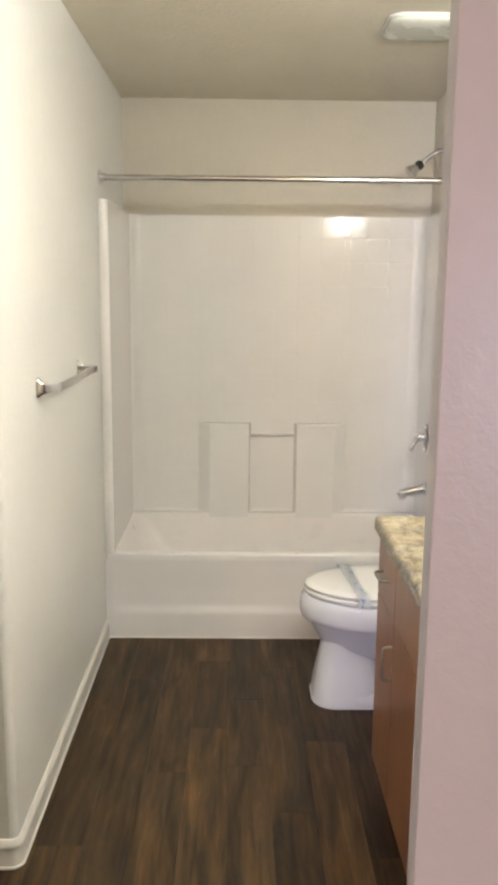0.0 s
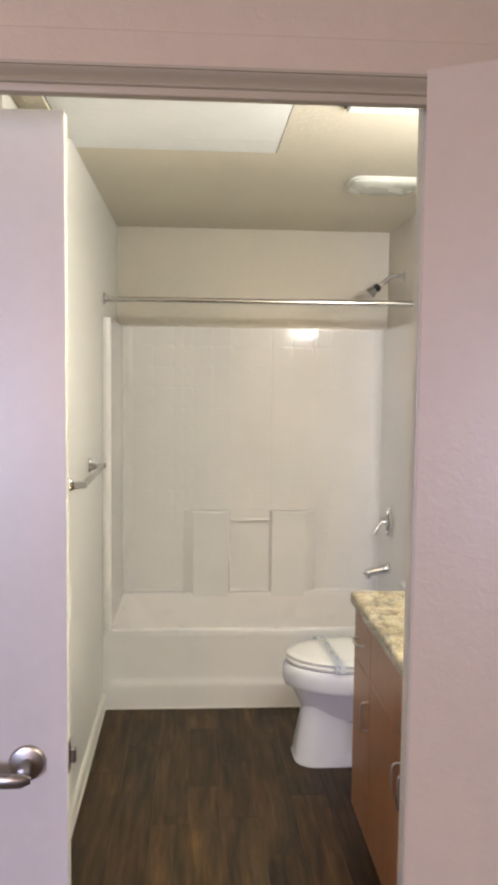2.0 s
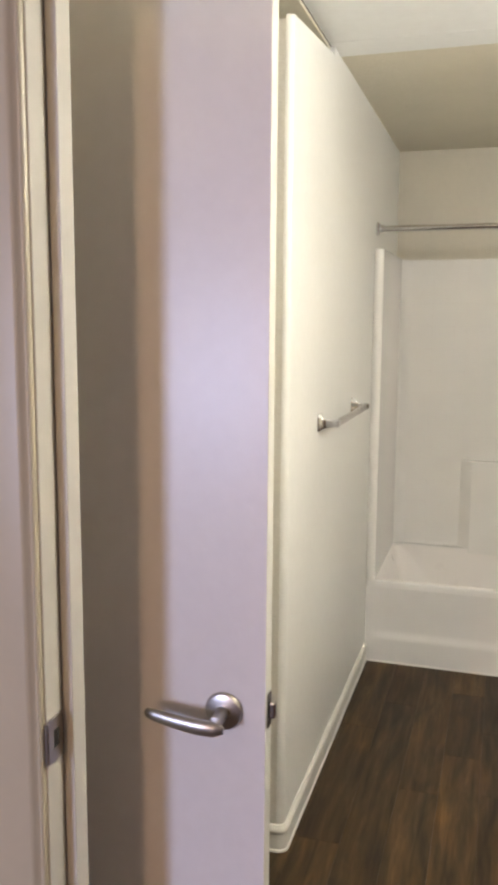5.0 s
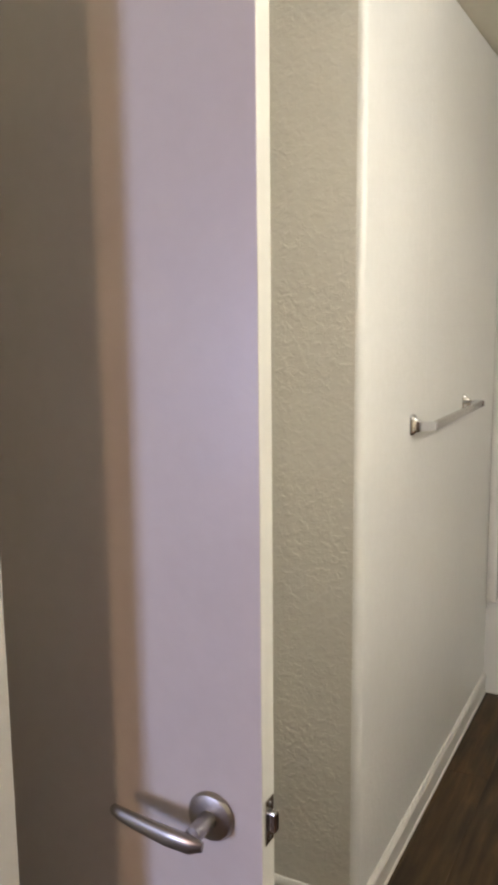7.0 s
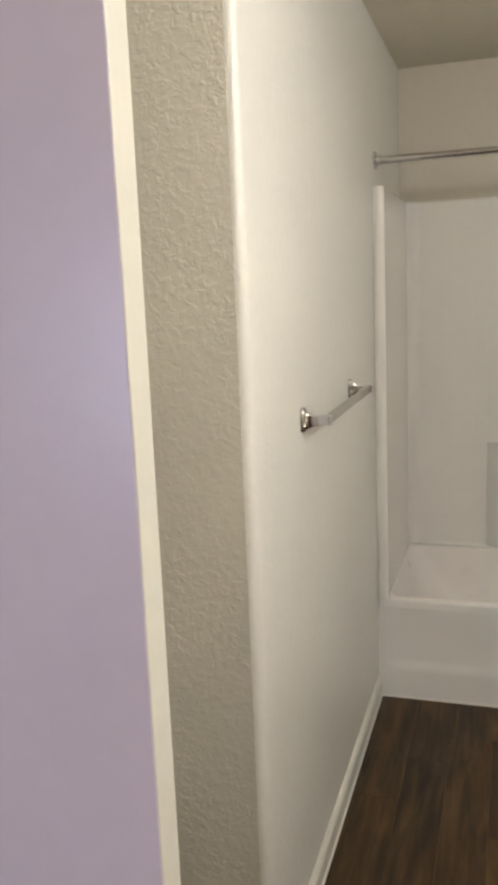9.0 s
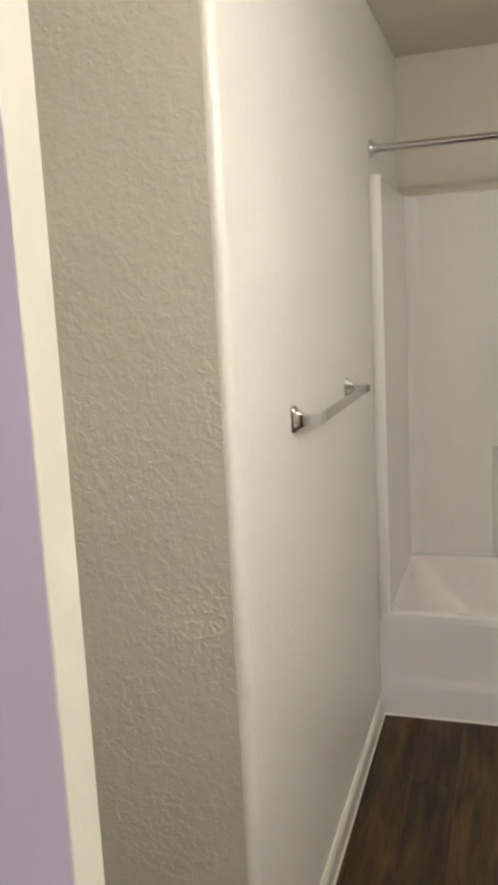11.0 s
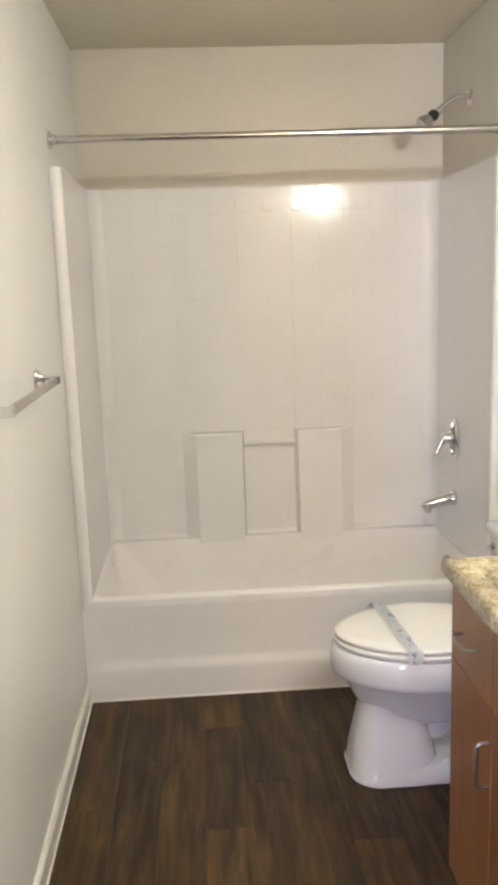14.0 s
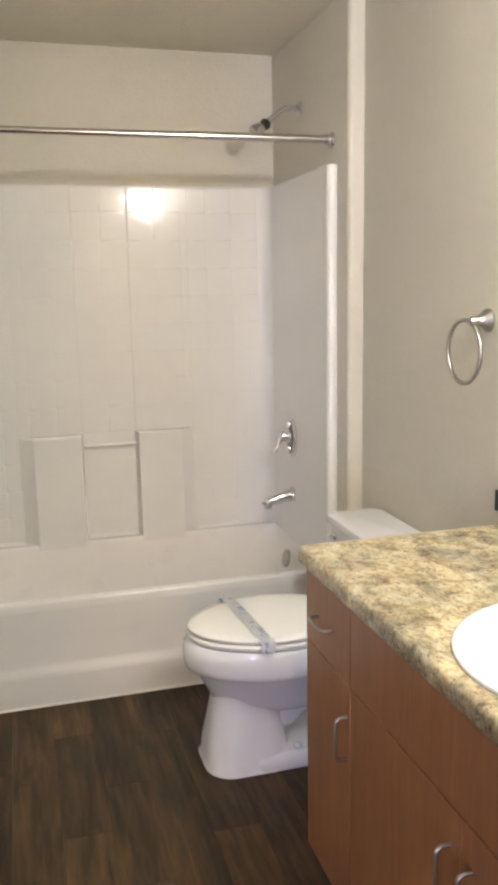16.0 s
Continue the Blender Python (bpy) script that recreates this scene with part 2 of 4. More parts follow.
def loft(bm, loops, cap0=True, cap1=True, closed=True):
    rings = [[bm.verts.new(p) for p in lp] for lp in loops]
    n = len(rings[0])
    for a, b in zip(rings, rings[1:]):
        for i in range(n if closed else n - 1):
            j = (i + 1) % n
            bm.faces.new((a[i], a[j], b[j], b[i]))
    if cap0:
        bm.faces.new(rings[0])
    if cap1:
        bm.faces.new(rings[-1])
    return bm


def prism(bm, pts, z0, z1):
    return loft(bm, [[(x, y, z0) for x, y in pts], [(x, y, z1) for x, y in pts]])


def round_rect(cx, cy, hx, hy, r, z, n=6):
    out = []
    for sx, sy, a0 in ((1, 1, 0), (-1, 1, 90), (-1, -1, 180), (1, -1, 270)):
        for i in range(n + 1):
            a = radians(a0 + 90 * i / n)
            out.append((cx + sx * (hx - r) + r * math.cos(a), cy + sy * (hy - r) + r * math.sin(a), z))
    return out


def tube(bm, pts, r, seg=12, closed=False, squash=1.0, up=(0, 0, 1)):
    pts = [Vector(p) for p in pts]
    n = len(pts)
    rings = []
    for i, p in enumerate(pts):
        a = pts[i - 1] if (i or closed) else p
        b = pts[(i + 1) % n] if (i < n - 1 or closed) else p
        d = (b - a).normalized()
        u = Vector(up) - d * d.dot(Vector(up))
        if u.length < 1e-3:
            u = Vector((1, 0, 0)) - d * d.x
        u.normalize()
        w = d.cross(u)
        rr = r[i] if isinstance(r, (list, tuple)) else r
        rings.append([p + (u * math.cos(t) * squash + w * math.sin(t)) * rr for t in [2 * math.pi * k / seg for k in range(seg)]])
    if closed:
        rings.append(rings[0])
    return loft(bm, rings, not closed, not closed)


def lathe(bm, profile, m, seg=24):
    """profile: (radius, height) along m's z axis."""
    rings = [[m @ Vector((max(r, 1e-4) * math.cos(a), max(r, 1e-4) * math.sin(a), h)) for a in [2 * math.pi * k / seg for k in range(seg)]] for r, h in profile]
    return loft(bm, rings)


def arc(cx, cy, r, a0, a1, n=6):
    return [(cx + r * math.cos(radians(a0 + (a1 - a0) * i / n)), cy + r * math.sin(radians(a0 + (a1 - a0) * i / n))) for i in range(n + 1)]


def sweep(bm, path, profile):
    """profile (out, z) swept on a plan path; out is to the path's right."""
    rings = []
    n = len(path)
    for i, (x, y) in enumerate(path):
        ds = []
        if i:
            ds.append(Vector((x - path[i - 1][0], y - path[i - 1][1])).normalized())
        if i < n - 1:
            ds.append(Vector((path[i + 1][0] - x, path[i + 1][1] - y)).normalized())
        nr = [Vector((d.y, -d.x)) for d in ds]
        m = sum(nr, Vector((0, 0))).normalized()
        k = 1 / max(m.dot(nr[0]), 0.3)
        rings.append([(x + m.x * o * k, y + m.y * o * k, z) for o, z in profile])
    return loft(bm, rings)


def AX(place, direction):
    return Matrix.Translation(place) @ Vector(direction).to_track_quat("Z", "Y").to_matrix().to_4x4()


def setting(name, bm, mat, label="", smooth=False):
    ob = part(name, bm, mat, None, "", smooth)
    return tagged(ob, label, "", "", "structure")


# ---- the plan ----
H = 2.44
WX0, WX1 = -0.49, 1.033          # alcove walls
RX = 1.09                       # wall behind the vanity
TUBY, BACKY = 3.71, 4.455
CORNER = 2.212
DY0, DY1 = 1.022, 1.108         # wall with the doorway
JX0, JX1, JZ = -0.550, 0.308, 2.068

_bm = prism(bmesh.new(), [(WX0, BACKY), (WX0 - 0.021, BACKY), (WX0 - 0.021, 2.7405), (WX0, 2.7405)], 0, H - 0.002)
_low = prism(bmesh.new(), [(WX0, 2.740), (WX0 - 0.021, 2.740), (WX0 - 0.021, CORNER)] + arc(WX0 - 0.02, CORNER + 0.02, 0.02, -90, 0, 6), 0, H - 0.002)
for v in _low.verts:
    if v.co.z > 1:
        v.co.z = 2.360 + 0.052 * (v.co.y - CORNER) / (2.74 - CORNER)
setting("wall_west", _bm, WALL_SMOOTH, "smooth cream painted drywall", True)
setting("wall_west_end", _low, WALL_SMOOTH, "smooth cream painted drywall with a rounded outer corner, cut low under the ceiling panel", True)
_bm = bmesh.new()
_face = [(-1.24, 0), (WX0 - 0.0212, 0), (WX0 - 0.0212, 2.350), (-0.602, 2.350), (-0.602, H - 0.002), (-1.24, H - 0.002)]
loft(_bm, [[(x, y, z) for x, z in _face] for y in (CORNER, 2.7405)])
setting("wall_return", _bm, KNOCK, "greige painted drywall with knockdown texture")
setting("wall_return_core", box(bmesh.new(), -1.24, WX0 - 0.0212, 2.7407, BACKY, 0, H - 0.002), KNOCK, "plain drywall")
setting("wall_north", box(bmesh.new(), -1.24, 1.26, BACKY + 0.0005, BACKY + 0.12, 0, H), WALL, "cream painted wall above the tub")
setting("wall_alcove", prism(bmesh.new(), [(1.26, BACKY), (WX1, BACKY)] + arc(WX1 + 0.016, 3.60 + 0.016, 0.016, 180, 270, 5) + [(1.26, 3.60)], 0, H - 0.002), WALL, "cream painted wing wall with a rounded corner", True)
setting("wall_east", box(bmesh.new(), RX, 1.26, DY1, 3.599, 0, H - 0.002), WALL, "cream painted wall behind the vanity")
setting("wall_vestibule", box(bmesh.new(), -1.24, -1.10, DY1, CORNER - 0.001, 0, H - 0.002), WALL, "cream painted wall behind the open door")
_bm = bmesh.new()
box(_bm, -2.60, JX0 - 0.018, DY0, DY1, 0, H - 0.002)
box(_bm, JX1 + 0.018, 2.30, DY0, DY1, 0, H - 0.002)
box(_bm, JX0 - 0.018, JX1 + 0.018, DY0, DY1, JZ + 0.018, H - 0.002)
setting("wall_doorway", _bm, WALL_WARM_LIT, "painted wall with the doorway to the bathroom")
# unseen walls closing the bedroom; openings for the warm lamps are added
_bm = bmesh.new()
for y0, y1, z0, z1 in ((-2.90, -1.52, 0, H), (-1.52, -0.68, 0, 0.98), (-1.52, -0.68, 2.02, H), (-0.68, DY1, 0, H)):
    box(_bm, -2.72, -2.60, y0, y1, z0, z1)
box(_bm, 2.30, 2.42, -2.90, DY1, 0, H)
for x0, x1, z0, z1 in ((-2.72, -2.05, 0, H), (-2.05, -1.45, 0, 0.88), (-2.05, -1.45, 2.02, H), (-1.45, -1.05, 0, H), (-1.05, -0.65, 0, 1.05), (-1.05, -0.65, 2.05, H), (-0.65, 2.42, 0, H)):
    box(_bm, x0, x1, -3.02, -2.90, z0, z1)
setting("wall_bedroom", _bm, WALL_FAR, "unseen bedroom walls darkened against bounce, two of three window openings added")

_bm = bmesh.new()
box(_bm, -2.72, 2.42, -3.02, 4.60, H, H + 0.1)
setting("ceiling", _bm, CEIL, "textured beige ceiling")
setting("floor_bedroom", box(bmesh.new(), -2.72, 2.42, -3.02, DY0 + 0.05, -0.12, 0.004), CARPET, "unseen plain bedroom carpet, dark brown to cut bounce")
floor = setting("floor", box(bmesh.new(), -1.24, 1.26, DY0 + 0.0505, 4.60, -0.12, -0.003), GAP, "dark walnut wood-look plank floor")

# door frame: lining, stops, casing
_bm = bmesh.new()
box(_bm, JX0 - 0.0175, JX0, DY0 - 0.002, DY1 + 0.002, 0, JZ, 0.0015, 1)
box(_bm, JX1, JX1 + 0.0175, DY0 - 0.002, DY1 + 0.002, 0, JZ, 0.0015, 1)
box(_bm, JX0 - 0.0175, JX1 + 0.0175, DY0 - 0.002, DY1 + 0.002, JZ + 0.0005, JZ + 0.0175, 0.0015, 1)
setting("doorway_lining", _bm, JAMB_SHADED, "cream door jambs and head, trim paint darkened for shade")
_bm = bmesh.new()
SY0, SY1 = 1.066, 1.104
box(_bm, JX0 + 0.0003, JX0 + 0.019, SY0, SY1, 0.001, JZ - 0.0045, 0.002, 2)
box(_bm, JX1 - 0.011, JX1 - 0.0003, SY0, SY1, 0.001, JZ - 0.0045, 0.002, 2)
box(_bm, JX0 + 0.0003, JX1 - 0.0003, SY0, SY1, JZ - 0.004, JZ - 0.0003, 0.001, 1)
setting("door_stop", _bm, JAMB_SHADED, "cream door stops, trim paint darkened for shade")
_bm = bmesh.new()
ya, yb = DY1 + 0.0025, DY1 + 0.013
box(_bm, JX0 - 0.056, JX0 - 0.005, ya, yb, 0.004, JZ + 0.0045, 0.003, 2)
box(_bm, JX1 + 0.005, JX1 + 0.056, ya, yb, 0.004, JZ + 0.0045, 0.003, 2)
box(_bm, JX0 - 0.056, JX1 + 0.056, ya, yb, JZ + 0.005, JZ + 0.053, 0.003, 2)
setting("trim", _bm, TRIM, "flat painted door casing")
# moulded casing on the bedroom side: distance from the opening, height over the wall
OGEE = [(0.0, 0.0), (0.0, 0.006), (0.0015, 0.0088), (0.004, 0.010), (0.0065, 0.0088), (0.008, 0.0068), (0.010, 0.0072), (0.014, 0.0115), (0.018, 0.0142), (0.022, 0.0150)]
yw = DY0 - 0.0025
side_profile = OGEE + [(0.070, 0.0165), (0.080, 0.0150), (0.0805, 0.0)]
head_profile = [(0.0, 0.0), (0.0, 0.014), (0.0015, 0.0170), (0.0045, 0.0180), (0.0115, 0.0185), (0.0130, 0.0235), (0.0155, 0.0250), (0.0175, 0.0235), (0.0185, 0.0150), (0.0215, 0.0125), (0.0270, 0.0180), (0.0315, 0.0265), (0.0345, 0.0280), (0.0350, 0.0320), (0.0390, 0.0325), (0.0395, 0.0)]
_bm = bmesh.new()
loft(_bm, [[(JX0 - 0.003 - u, yw - h, z) for u, h in side_profile] for z in (0.004, JZ + 0.0025)])
setting("trim_bedroom", _bm, CASING_SHADED, "moulded door casing, shade put into its olive paint", True)
setting("trim_head", loft(bmesh.new(), [[(x, yw - h, 2.027 + u) for u, h in head_profile] for x in (JX0 - 0.083, 0.302)]), CASING_SHADED, "moulded head casing, shade put into its olive paint", True)
setting("trim_board", box(bmesh.new(), JX0 - 0.30, JX1 + 0.20, DY0 - 0.0045, DY0 - 0.0005, 2.067, 2.124, 0.002, 2), WALL_WARM_LIT, "flat painted board over the head casing")
BASE = [(0.0005, 0.004), (0.0145, 0.004), (0.0140, 0.009), (0.0105, 0.012), (0.0100, 0.056), (0.0102, 0.060), (0.0130, 0.064), (0.0130, 0.071), (0.0095, 0.079), (0.0045, 0.086), (0.0005, 0.087)]
_bm = bmesh.new()
sweep(_bm, [(WX0, TUBY - 0.004), (WX0, CORNER + 0.02)][::1] + arc(WX0 - 0.02, CORNER + 0.02, 0.02, 0, -90, 6)[1:] + [(-1.099, CORNER)], [(-o, z) for o, z in BASE])
setting("baseboard", _bm, TRIM, "cream painted baseboard turning round the wall corner", True)
_bm = bmesh.new()
sweep(_bm, [(RX, 2.62), (RX, 3.60), (WX1 + 0.016, 3.60)], [(-o, z) for o, z in BASE])
setting("baseboard_east", _bm, TRIM, "cream painted baseboard behind the toilet", True)

# ---- ceiling fittings ----
hatch = thing("ceiling_hatch", "smooth white painted access panel in the textured ceiling", "hatch", (-0.13, 2.3, H - 0.012))
part("panel", box(bmesh.new(), -0.500, 0.232, 1.55, 2.70, H - 0.004, H - 0.001, 0.0005, 1), HATCH, hatch)
part("panel", box(bmesh.new(), -0.500, 0.232, 2.7012, 2.845, H - 0.004, H - 0.001, 0.0005, 1), HATCH, hatch)
part("gap", box(bmesh.new(), 0.2325, 0.2355, 1.55, 2.845, H - 0.003, H - 0.0005), GAP, hatch, "dark open joint")
part("gap", box(bmesh.new(), -0.5032, -0.5005, 1.55, 2.845, H - 0.003, H - 0.0005), GAP, hatch, "dark open joint")
settle(hatch)
batten = thing("ceiling_batten", "cream painted batten along the edge of the ceiling panel", "trim", (-0.53, 2.2, H - 0.012))
part("strip", box(bmesh.new(), -0.566, -0.5035, 1.55, 2.738, H - 0.012, H - 0.0005, 0.002, 2), CEIL, batten)
settle(batten)

lamp = thing("ceiling_light", "oblong frosted white ceiling light, switched off", "ceiling light", (0.735, 3.28, H - 0.05))
_bm = bmesh.new()
loft(_bm, [round_rect(0.735, 3.28, 0.155, 0.125, 0.05, H - 0.001), round_rect(0.735, 3.28, 0.155, 0.125, 0.05, H - 0.009)])
part("frame", _bm, GRILLE, lamp, "", True)
_bm = bmesh.new()
loft(_bm, [round_rect(0.735, 3.28, 0.148 * k, 0.118 * k, 0.048 * k, H - z) for k, z in ((1, 0.0095), (1, 0.014), (0.96, 0.021), (0.86, 0.027), (0.6, 0.031), (0.2, 0.033))])
part("diffuser", _bm, DIFFUSER, lamp, "", True)
settle(lamp)

fan = thing("ceiling_vent", "square white plastic exhaust vent with two slotted grilles", "vent", (0.56, 2.17, H - 0.03))
part("gap", box(bmesh.new(), 0.390, 0.398, 2.00, 2.325, H - 0.004, H - 0.0005), VENT_SHADE, fan, "dark open joint")
part("cover", box(bmesh.new(), 0.3985, 0.72, 2.00, 2.325, H - 0.016, H - 0.001, 0.004, 2), GRILLE, fan)
for x0 in (0.445, 0.530):
    part("grille_opening", box(bmesh.new(), x0, x0 + 0.078, 2.06, 2.262, H - 0.0175, H - 0.0165), VENT_SHADE, fan)
    for i in range(9):
        y = 2.068 + i * 0.0225
        part("slat", box(bmesh.new(), x0, x0 + 0.078, y, y + 0.011, H - 0.022, H - 0.018, 0.001, 1), GRILLE, fan)
settle(fan)


# ---- doors ----
def lever_set(door, x, z, y, side, toward):
    """Round rose, lever arm and latch; side -1 faces -y; toward: x direction of the arm."""
    m = AX((x, y, z), (0, side, 0))
    handle = part("door_handle", lathe(bmesh.new(), [(0.0, 0.0), (0.0335, 0.0), (0.0340, 0.003), (0.031, 0.008), (0.022, 0.0105), (0.0, 0.011)], m, 32), NICKEL, door, "satin nickel lever handle on a round rose", True)
    _b = bmesh.new()
    lathe(_b, [(0.0, 0.009), (0.0125, 0.009), (0.0115, 0.02), (0.0110, 0.05), (0.0, 0.052)], m, 20)
    part("neck", _b, NICKEL, handle, "", True)
    _b = bmesh.new()
    yy = y + side * 0.050
    tube(_b, [(x - toward * 0.015, yy, z - 0.010), (x + toward * 0.002, yy + side * 0.003, z - 0.010), (x + toward * 0.035, yy + side * 0.002, z - 0.010),
              (x + toward * 0.075, yy, z - 0.007), (x + toward * 0.110, yy - side * 0.001, z - 0.002), (x + toward * 0.124, yy - side * 0.002, z + 0.001), (x + toward * 0.128, yy - side * 0.002, z + 0.002)],
         [0.007, 0.0135, 0.0140, 0.0125, 0.0105, 0.0085, 0.003], 16, squash=0.6, up=(0, 1, 0))
    part("lever", _b, NICKEL, handle, "", True)
    for dx in (-0.019, 0.019):
        part("screw", lathe(bmesh.new(), [(0.0, 0.0088), (0.0035, 0.0088), (0.003, 0.0105), (0.0, 0.0105)], AX((x + dx, y, z + 0.004), (0, side, 0)), 10), DARKMETAL, handle)


BY = 1.280
BXE = -0.286
door_b = thing("door_1", "open flush door painted off-white, with a satin nickel lever", "door", (-0.66, BY + 0.017, 0.0))
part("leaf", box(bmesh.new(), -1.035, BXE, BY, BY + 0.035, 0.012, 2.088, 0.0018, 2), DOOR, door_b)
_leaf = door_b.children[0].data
_leaf.materials.append(DOOR_EDGE_SHADED)
# the latch edge takes the darkened copy of the leaf's paint
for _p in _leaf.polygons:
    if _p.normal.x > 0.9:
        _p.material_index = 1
lever_set(door_b, -0.360, 0.906, BY, -1, -1)
lever_set(door_b, -0.360, 0.906, BY + 0.035, 1, -1)
plate = part("latch_plate", box(bmesh.new(), BXE + 0.0003, BXE + 0.0022, BY + 0.006, BY + 0.029, 0.880, 0.942, 0.0006, 1), STEEL, door_b)
part("latch_bolt", box(bmesh.new(), BXE + 0.0025, BXE + 0.0125, BY + 0.011, BY + 0.024, 0.897, 0.925, 0.002, 2), STEEL, plate)
for _z in (0.888, 0.935):
    part("screw", lathe(bmesh.new(), [(0, 0), (0.003, 0), (0.0025, 0.001), (0, 0.001)], AX((BXE + 0.0023, BY + 0.0175, _z), (1, 0, 0)), 8), DARKMETAL, plate)
for _z in (0.25, 1.03, 1.82):
    part("hinge", box(bmesh.new(), -1.0985, -1.0355, BY + 0.030, BY + 0.0345, _z - 0.045, _z + 0.045, 0.001, 1), STEEL, door_b)
settle(door_b)

strike = thing("strike_plate", "brushed nickel strike plate let into the painted door jamb", "strike plate", (JX0 + 0.001, 1.03, 0.945))
_bm = bmesh.new()
for y0, y1, z0, z1 in ((1.0215, 1.036, 0.910, 0.980), (1.036, 1.053, 0.910, 0.930), (1.036, 1.053, 0.960, 0.980), (1.053, 1.064, 0.910, 0.980)):
    box(_bm, JX0 + 0.0004, JX0 + 0.0022, y0, y1, z0, z1)
part("plate", _bm, NICKEL, strike)
part("lip", tube(bmesh.new(), [(JX0 + 0.0012, 1.0185, 0.914), (JX0 + 0.0012, 1.0185, 0.976)], 0.0035, 10, up=(1, 0, 0)), NICKEL, strike, "rounded lip", True)
part("bolt_hole", box(bmesh.new(), JX0 + 0.0003, JX0 + 0.0008, 1.036, 1.053, 0.930, 0.960), GAP, strike)
settle(strike)

door_a = thing("door_2", "flush door swung open into the bedroom, warm light tinted into its paint", "door", (0.2855, 0.9925, 0.0))
part("leaf", box(bmesh.new(), 0.002, 0.755, -0.0355, -0.0005, 0.012, 2.064, 0.0018, 2), DOOR_WARM_LIT, door_a)
for _z in (0.25, 1.03, 1.82):
    part("hinge", tube(bmesh.new(), [(-0.001, 0.006, _z - 0.045), (-0.001, 0.006, _z + 0.045)], 0.005, 10, up=(1, 0, 0)), STEEL, door_a, "", True)
door_a.rotation_euler = (0, 0, radians(-28))

# ---- tub and surround ----
tub = thing("bathtub", "glossy white alcove bathtub with a recessed apron panel", "bathtub", (0.275, 4.05, 0.0))
tcx, tcy = 0.275, 4.072
hx, hy = 0.7645, 0.362
_bm = bmesh.new()
FB = 4.380                      # front of the moulded lower band


def tubloop(x0, x1, y0, y1, r, z):
    return round_rect((x0 + x1) / 2, (y0 + y1) / 2, (x1 - x0) / 2, (y1 - y0) / 2, r, z, 8)


loops = [tubloop(tcx - hx + k, tcx + hx - k, TUBY + k, FB + 0.04 - k, 0.012, z) for k, z in ((0, 0.362), (0, 0.386), (0.001, 0.3905), (0.0035, 0.393), (0.007, 0.394))]
loft(_bm, loops, False, False)
part("rim", _bm, TUBMAT, tub, "", True)
_bm = bmesh.new()
loft(_bm, [tubloop(tcx - hx + 0.007, tcx + hx - 0.007, TUBY + 0.007, FB + 0.033, 0.012, 0.394), tubloop(-0.4525, 1.0025, 3.742, 4.3805, 0.04, 0.3943)], False, False)
part("deck", _bm, TUB_WARM_LIT, tub, "", True)
_bm = bmesh.new()
loops = []
for x0, x1, y0, y1, r, z in ((-0.4525, 1.0025, 3.742, 4.3805, 0.04, 0.3943), (-0.449, 0.999, 3.745, 4.379, 0.045, 0.392), (-0.445, 0.995, 3.749, 4.378, 0.055, 0.384), (-0.434, 0.986, 3.757, 4.374, 0.085, 0.350),
                            (-0.40, 0.962, 3.782, 4.360, 0.14, 0.24), (-0.34, 0.935, 3.822, 4.335, 0.17, 0.14), (-0.28, 0.91, 3.855, 4.31, 0.17, 0.10), (-0.20, 0.87, 3.90, 4.27, 0.15, 0.082)):
    loops.append(tubloop(x0, x1, y0, y1, r, z))
loft(_bm, loops, False, True)
part("basin", _bm, TUB_WARM_LIT, tub, "", True)
# apron: upright skirt with a shallow recessed field
_bm = bmesh.new()
XA, XB = WX0 + 0.0006, WX1 - 0.0006


def skirt(x, inset):
    pr = [(0.0, 0.0), (0.0, 0.108), (0.001, 0.118), (0.005 * inset, 0.130), (0.011 * inset, 0.143), (0.014 * inset, 0.158), (0.009 * inset, 0.26), (0.003 * inset, 0.34), (0.001, 0.356), (0.0005, 0.3615), (0.03, 0.3615), (0.03, 0.0)]
    return [(x, TUBY + 0.001 + o, z) for o, z in pr]


cols = [skirt(XA, 0), skirt(XA + 0.015, 0), skirt(XA + 0.035, 0.3), skirt(XA + 0.065, 0.75), skirt(XA + 0.10, 1)]
cols += [skirt(XB - 0.10, 1), skirt(XB - 0.065, 0.75), skirt(XB - 0.035, 0.3), skirt(XB - 0.015, 0), skirt(XB, 0)]
loft(_bm, cols)
part("apron", _bm, TUBMAT, tub, "", True)
part("overflow_plate", lathe(bmesh.new(), [(0, 0), (0.038, 0), (0.039, 0.005), (0.034, 0.012), (0.012, 0.013), (0, 0.013)], AX((0.952, 4.070, 0.331), (-1, 0, 0.22)), 28), NICKEL, tub, "round dull chrome overflow plate", True)
part("drain", lathe(bmesh.new(), [(0, 0), (0.035, 0), (0.034, 0.003), (0.01, 0.004), (0, 0.004)], AX((0.72, 4.07, 0.083), (0, 0, 1)), 24), CHROME, tub, "", True)
part("caulk_bead", tube(bmesh.new(), [(XA + 0.002, TUBY - 0.001, 0.003), (XB - 0.002, TUBY - 0.001, 0.003)], 0.0045, 8), CAULK, tub, "", True)
settle(tub)

PY = 4.420                      # face of the moulded back panel
PXL, PXR = -0.452, 0.997        # faces of the end panels
ST, SB = 1.888, 0.397
surround = thing("tub_surround", "glossy white moulded tub surround with a square tile pattern", "tub surround", (0.275, 4.42, SB))


tile_meshes = {}
tile_rng = random.Random(11)


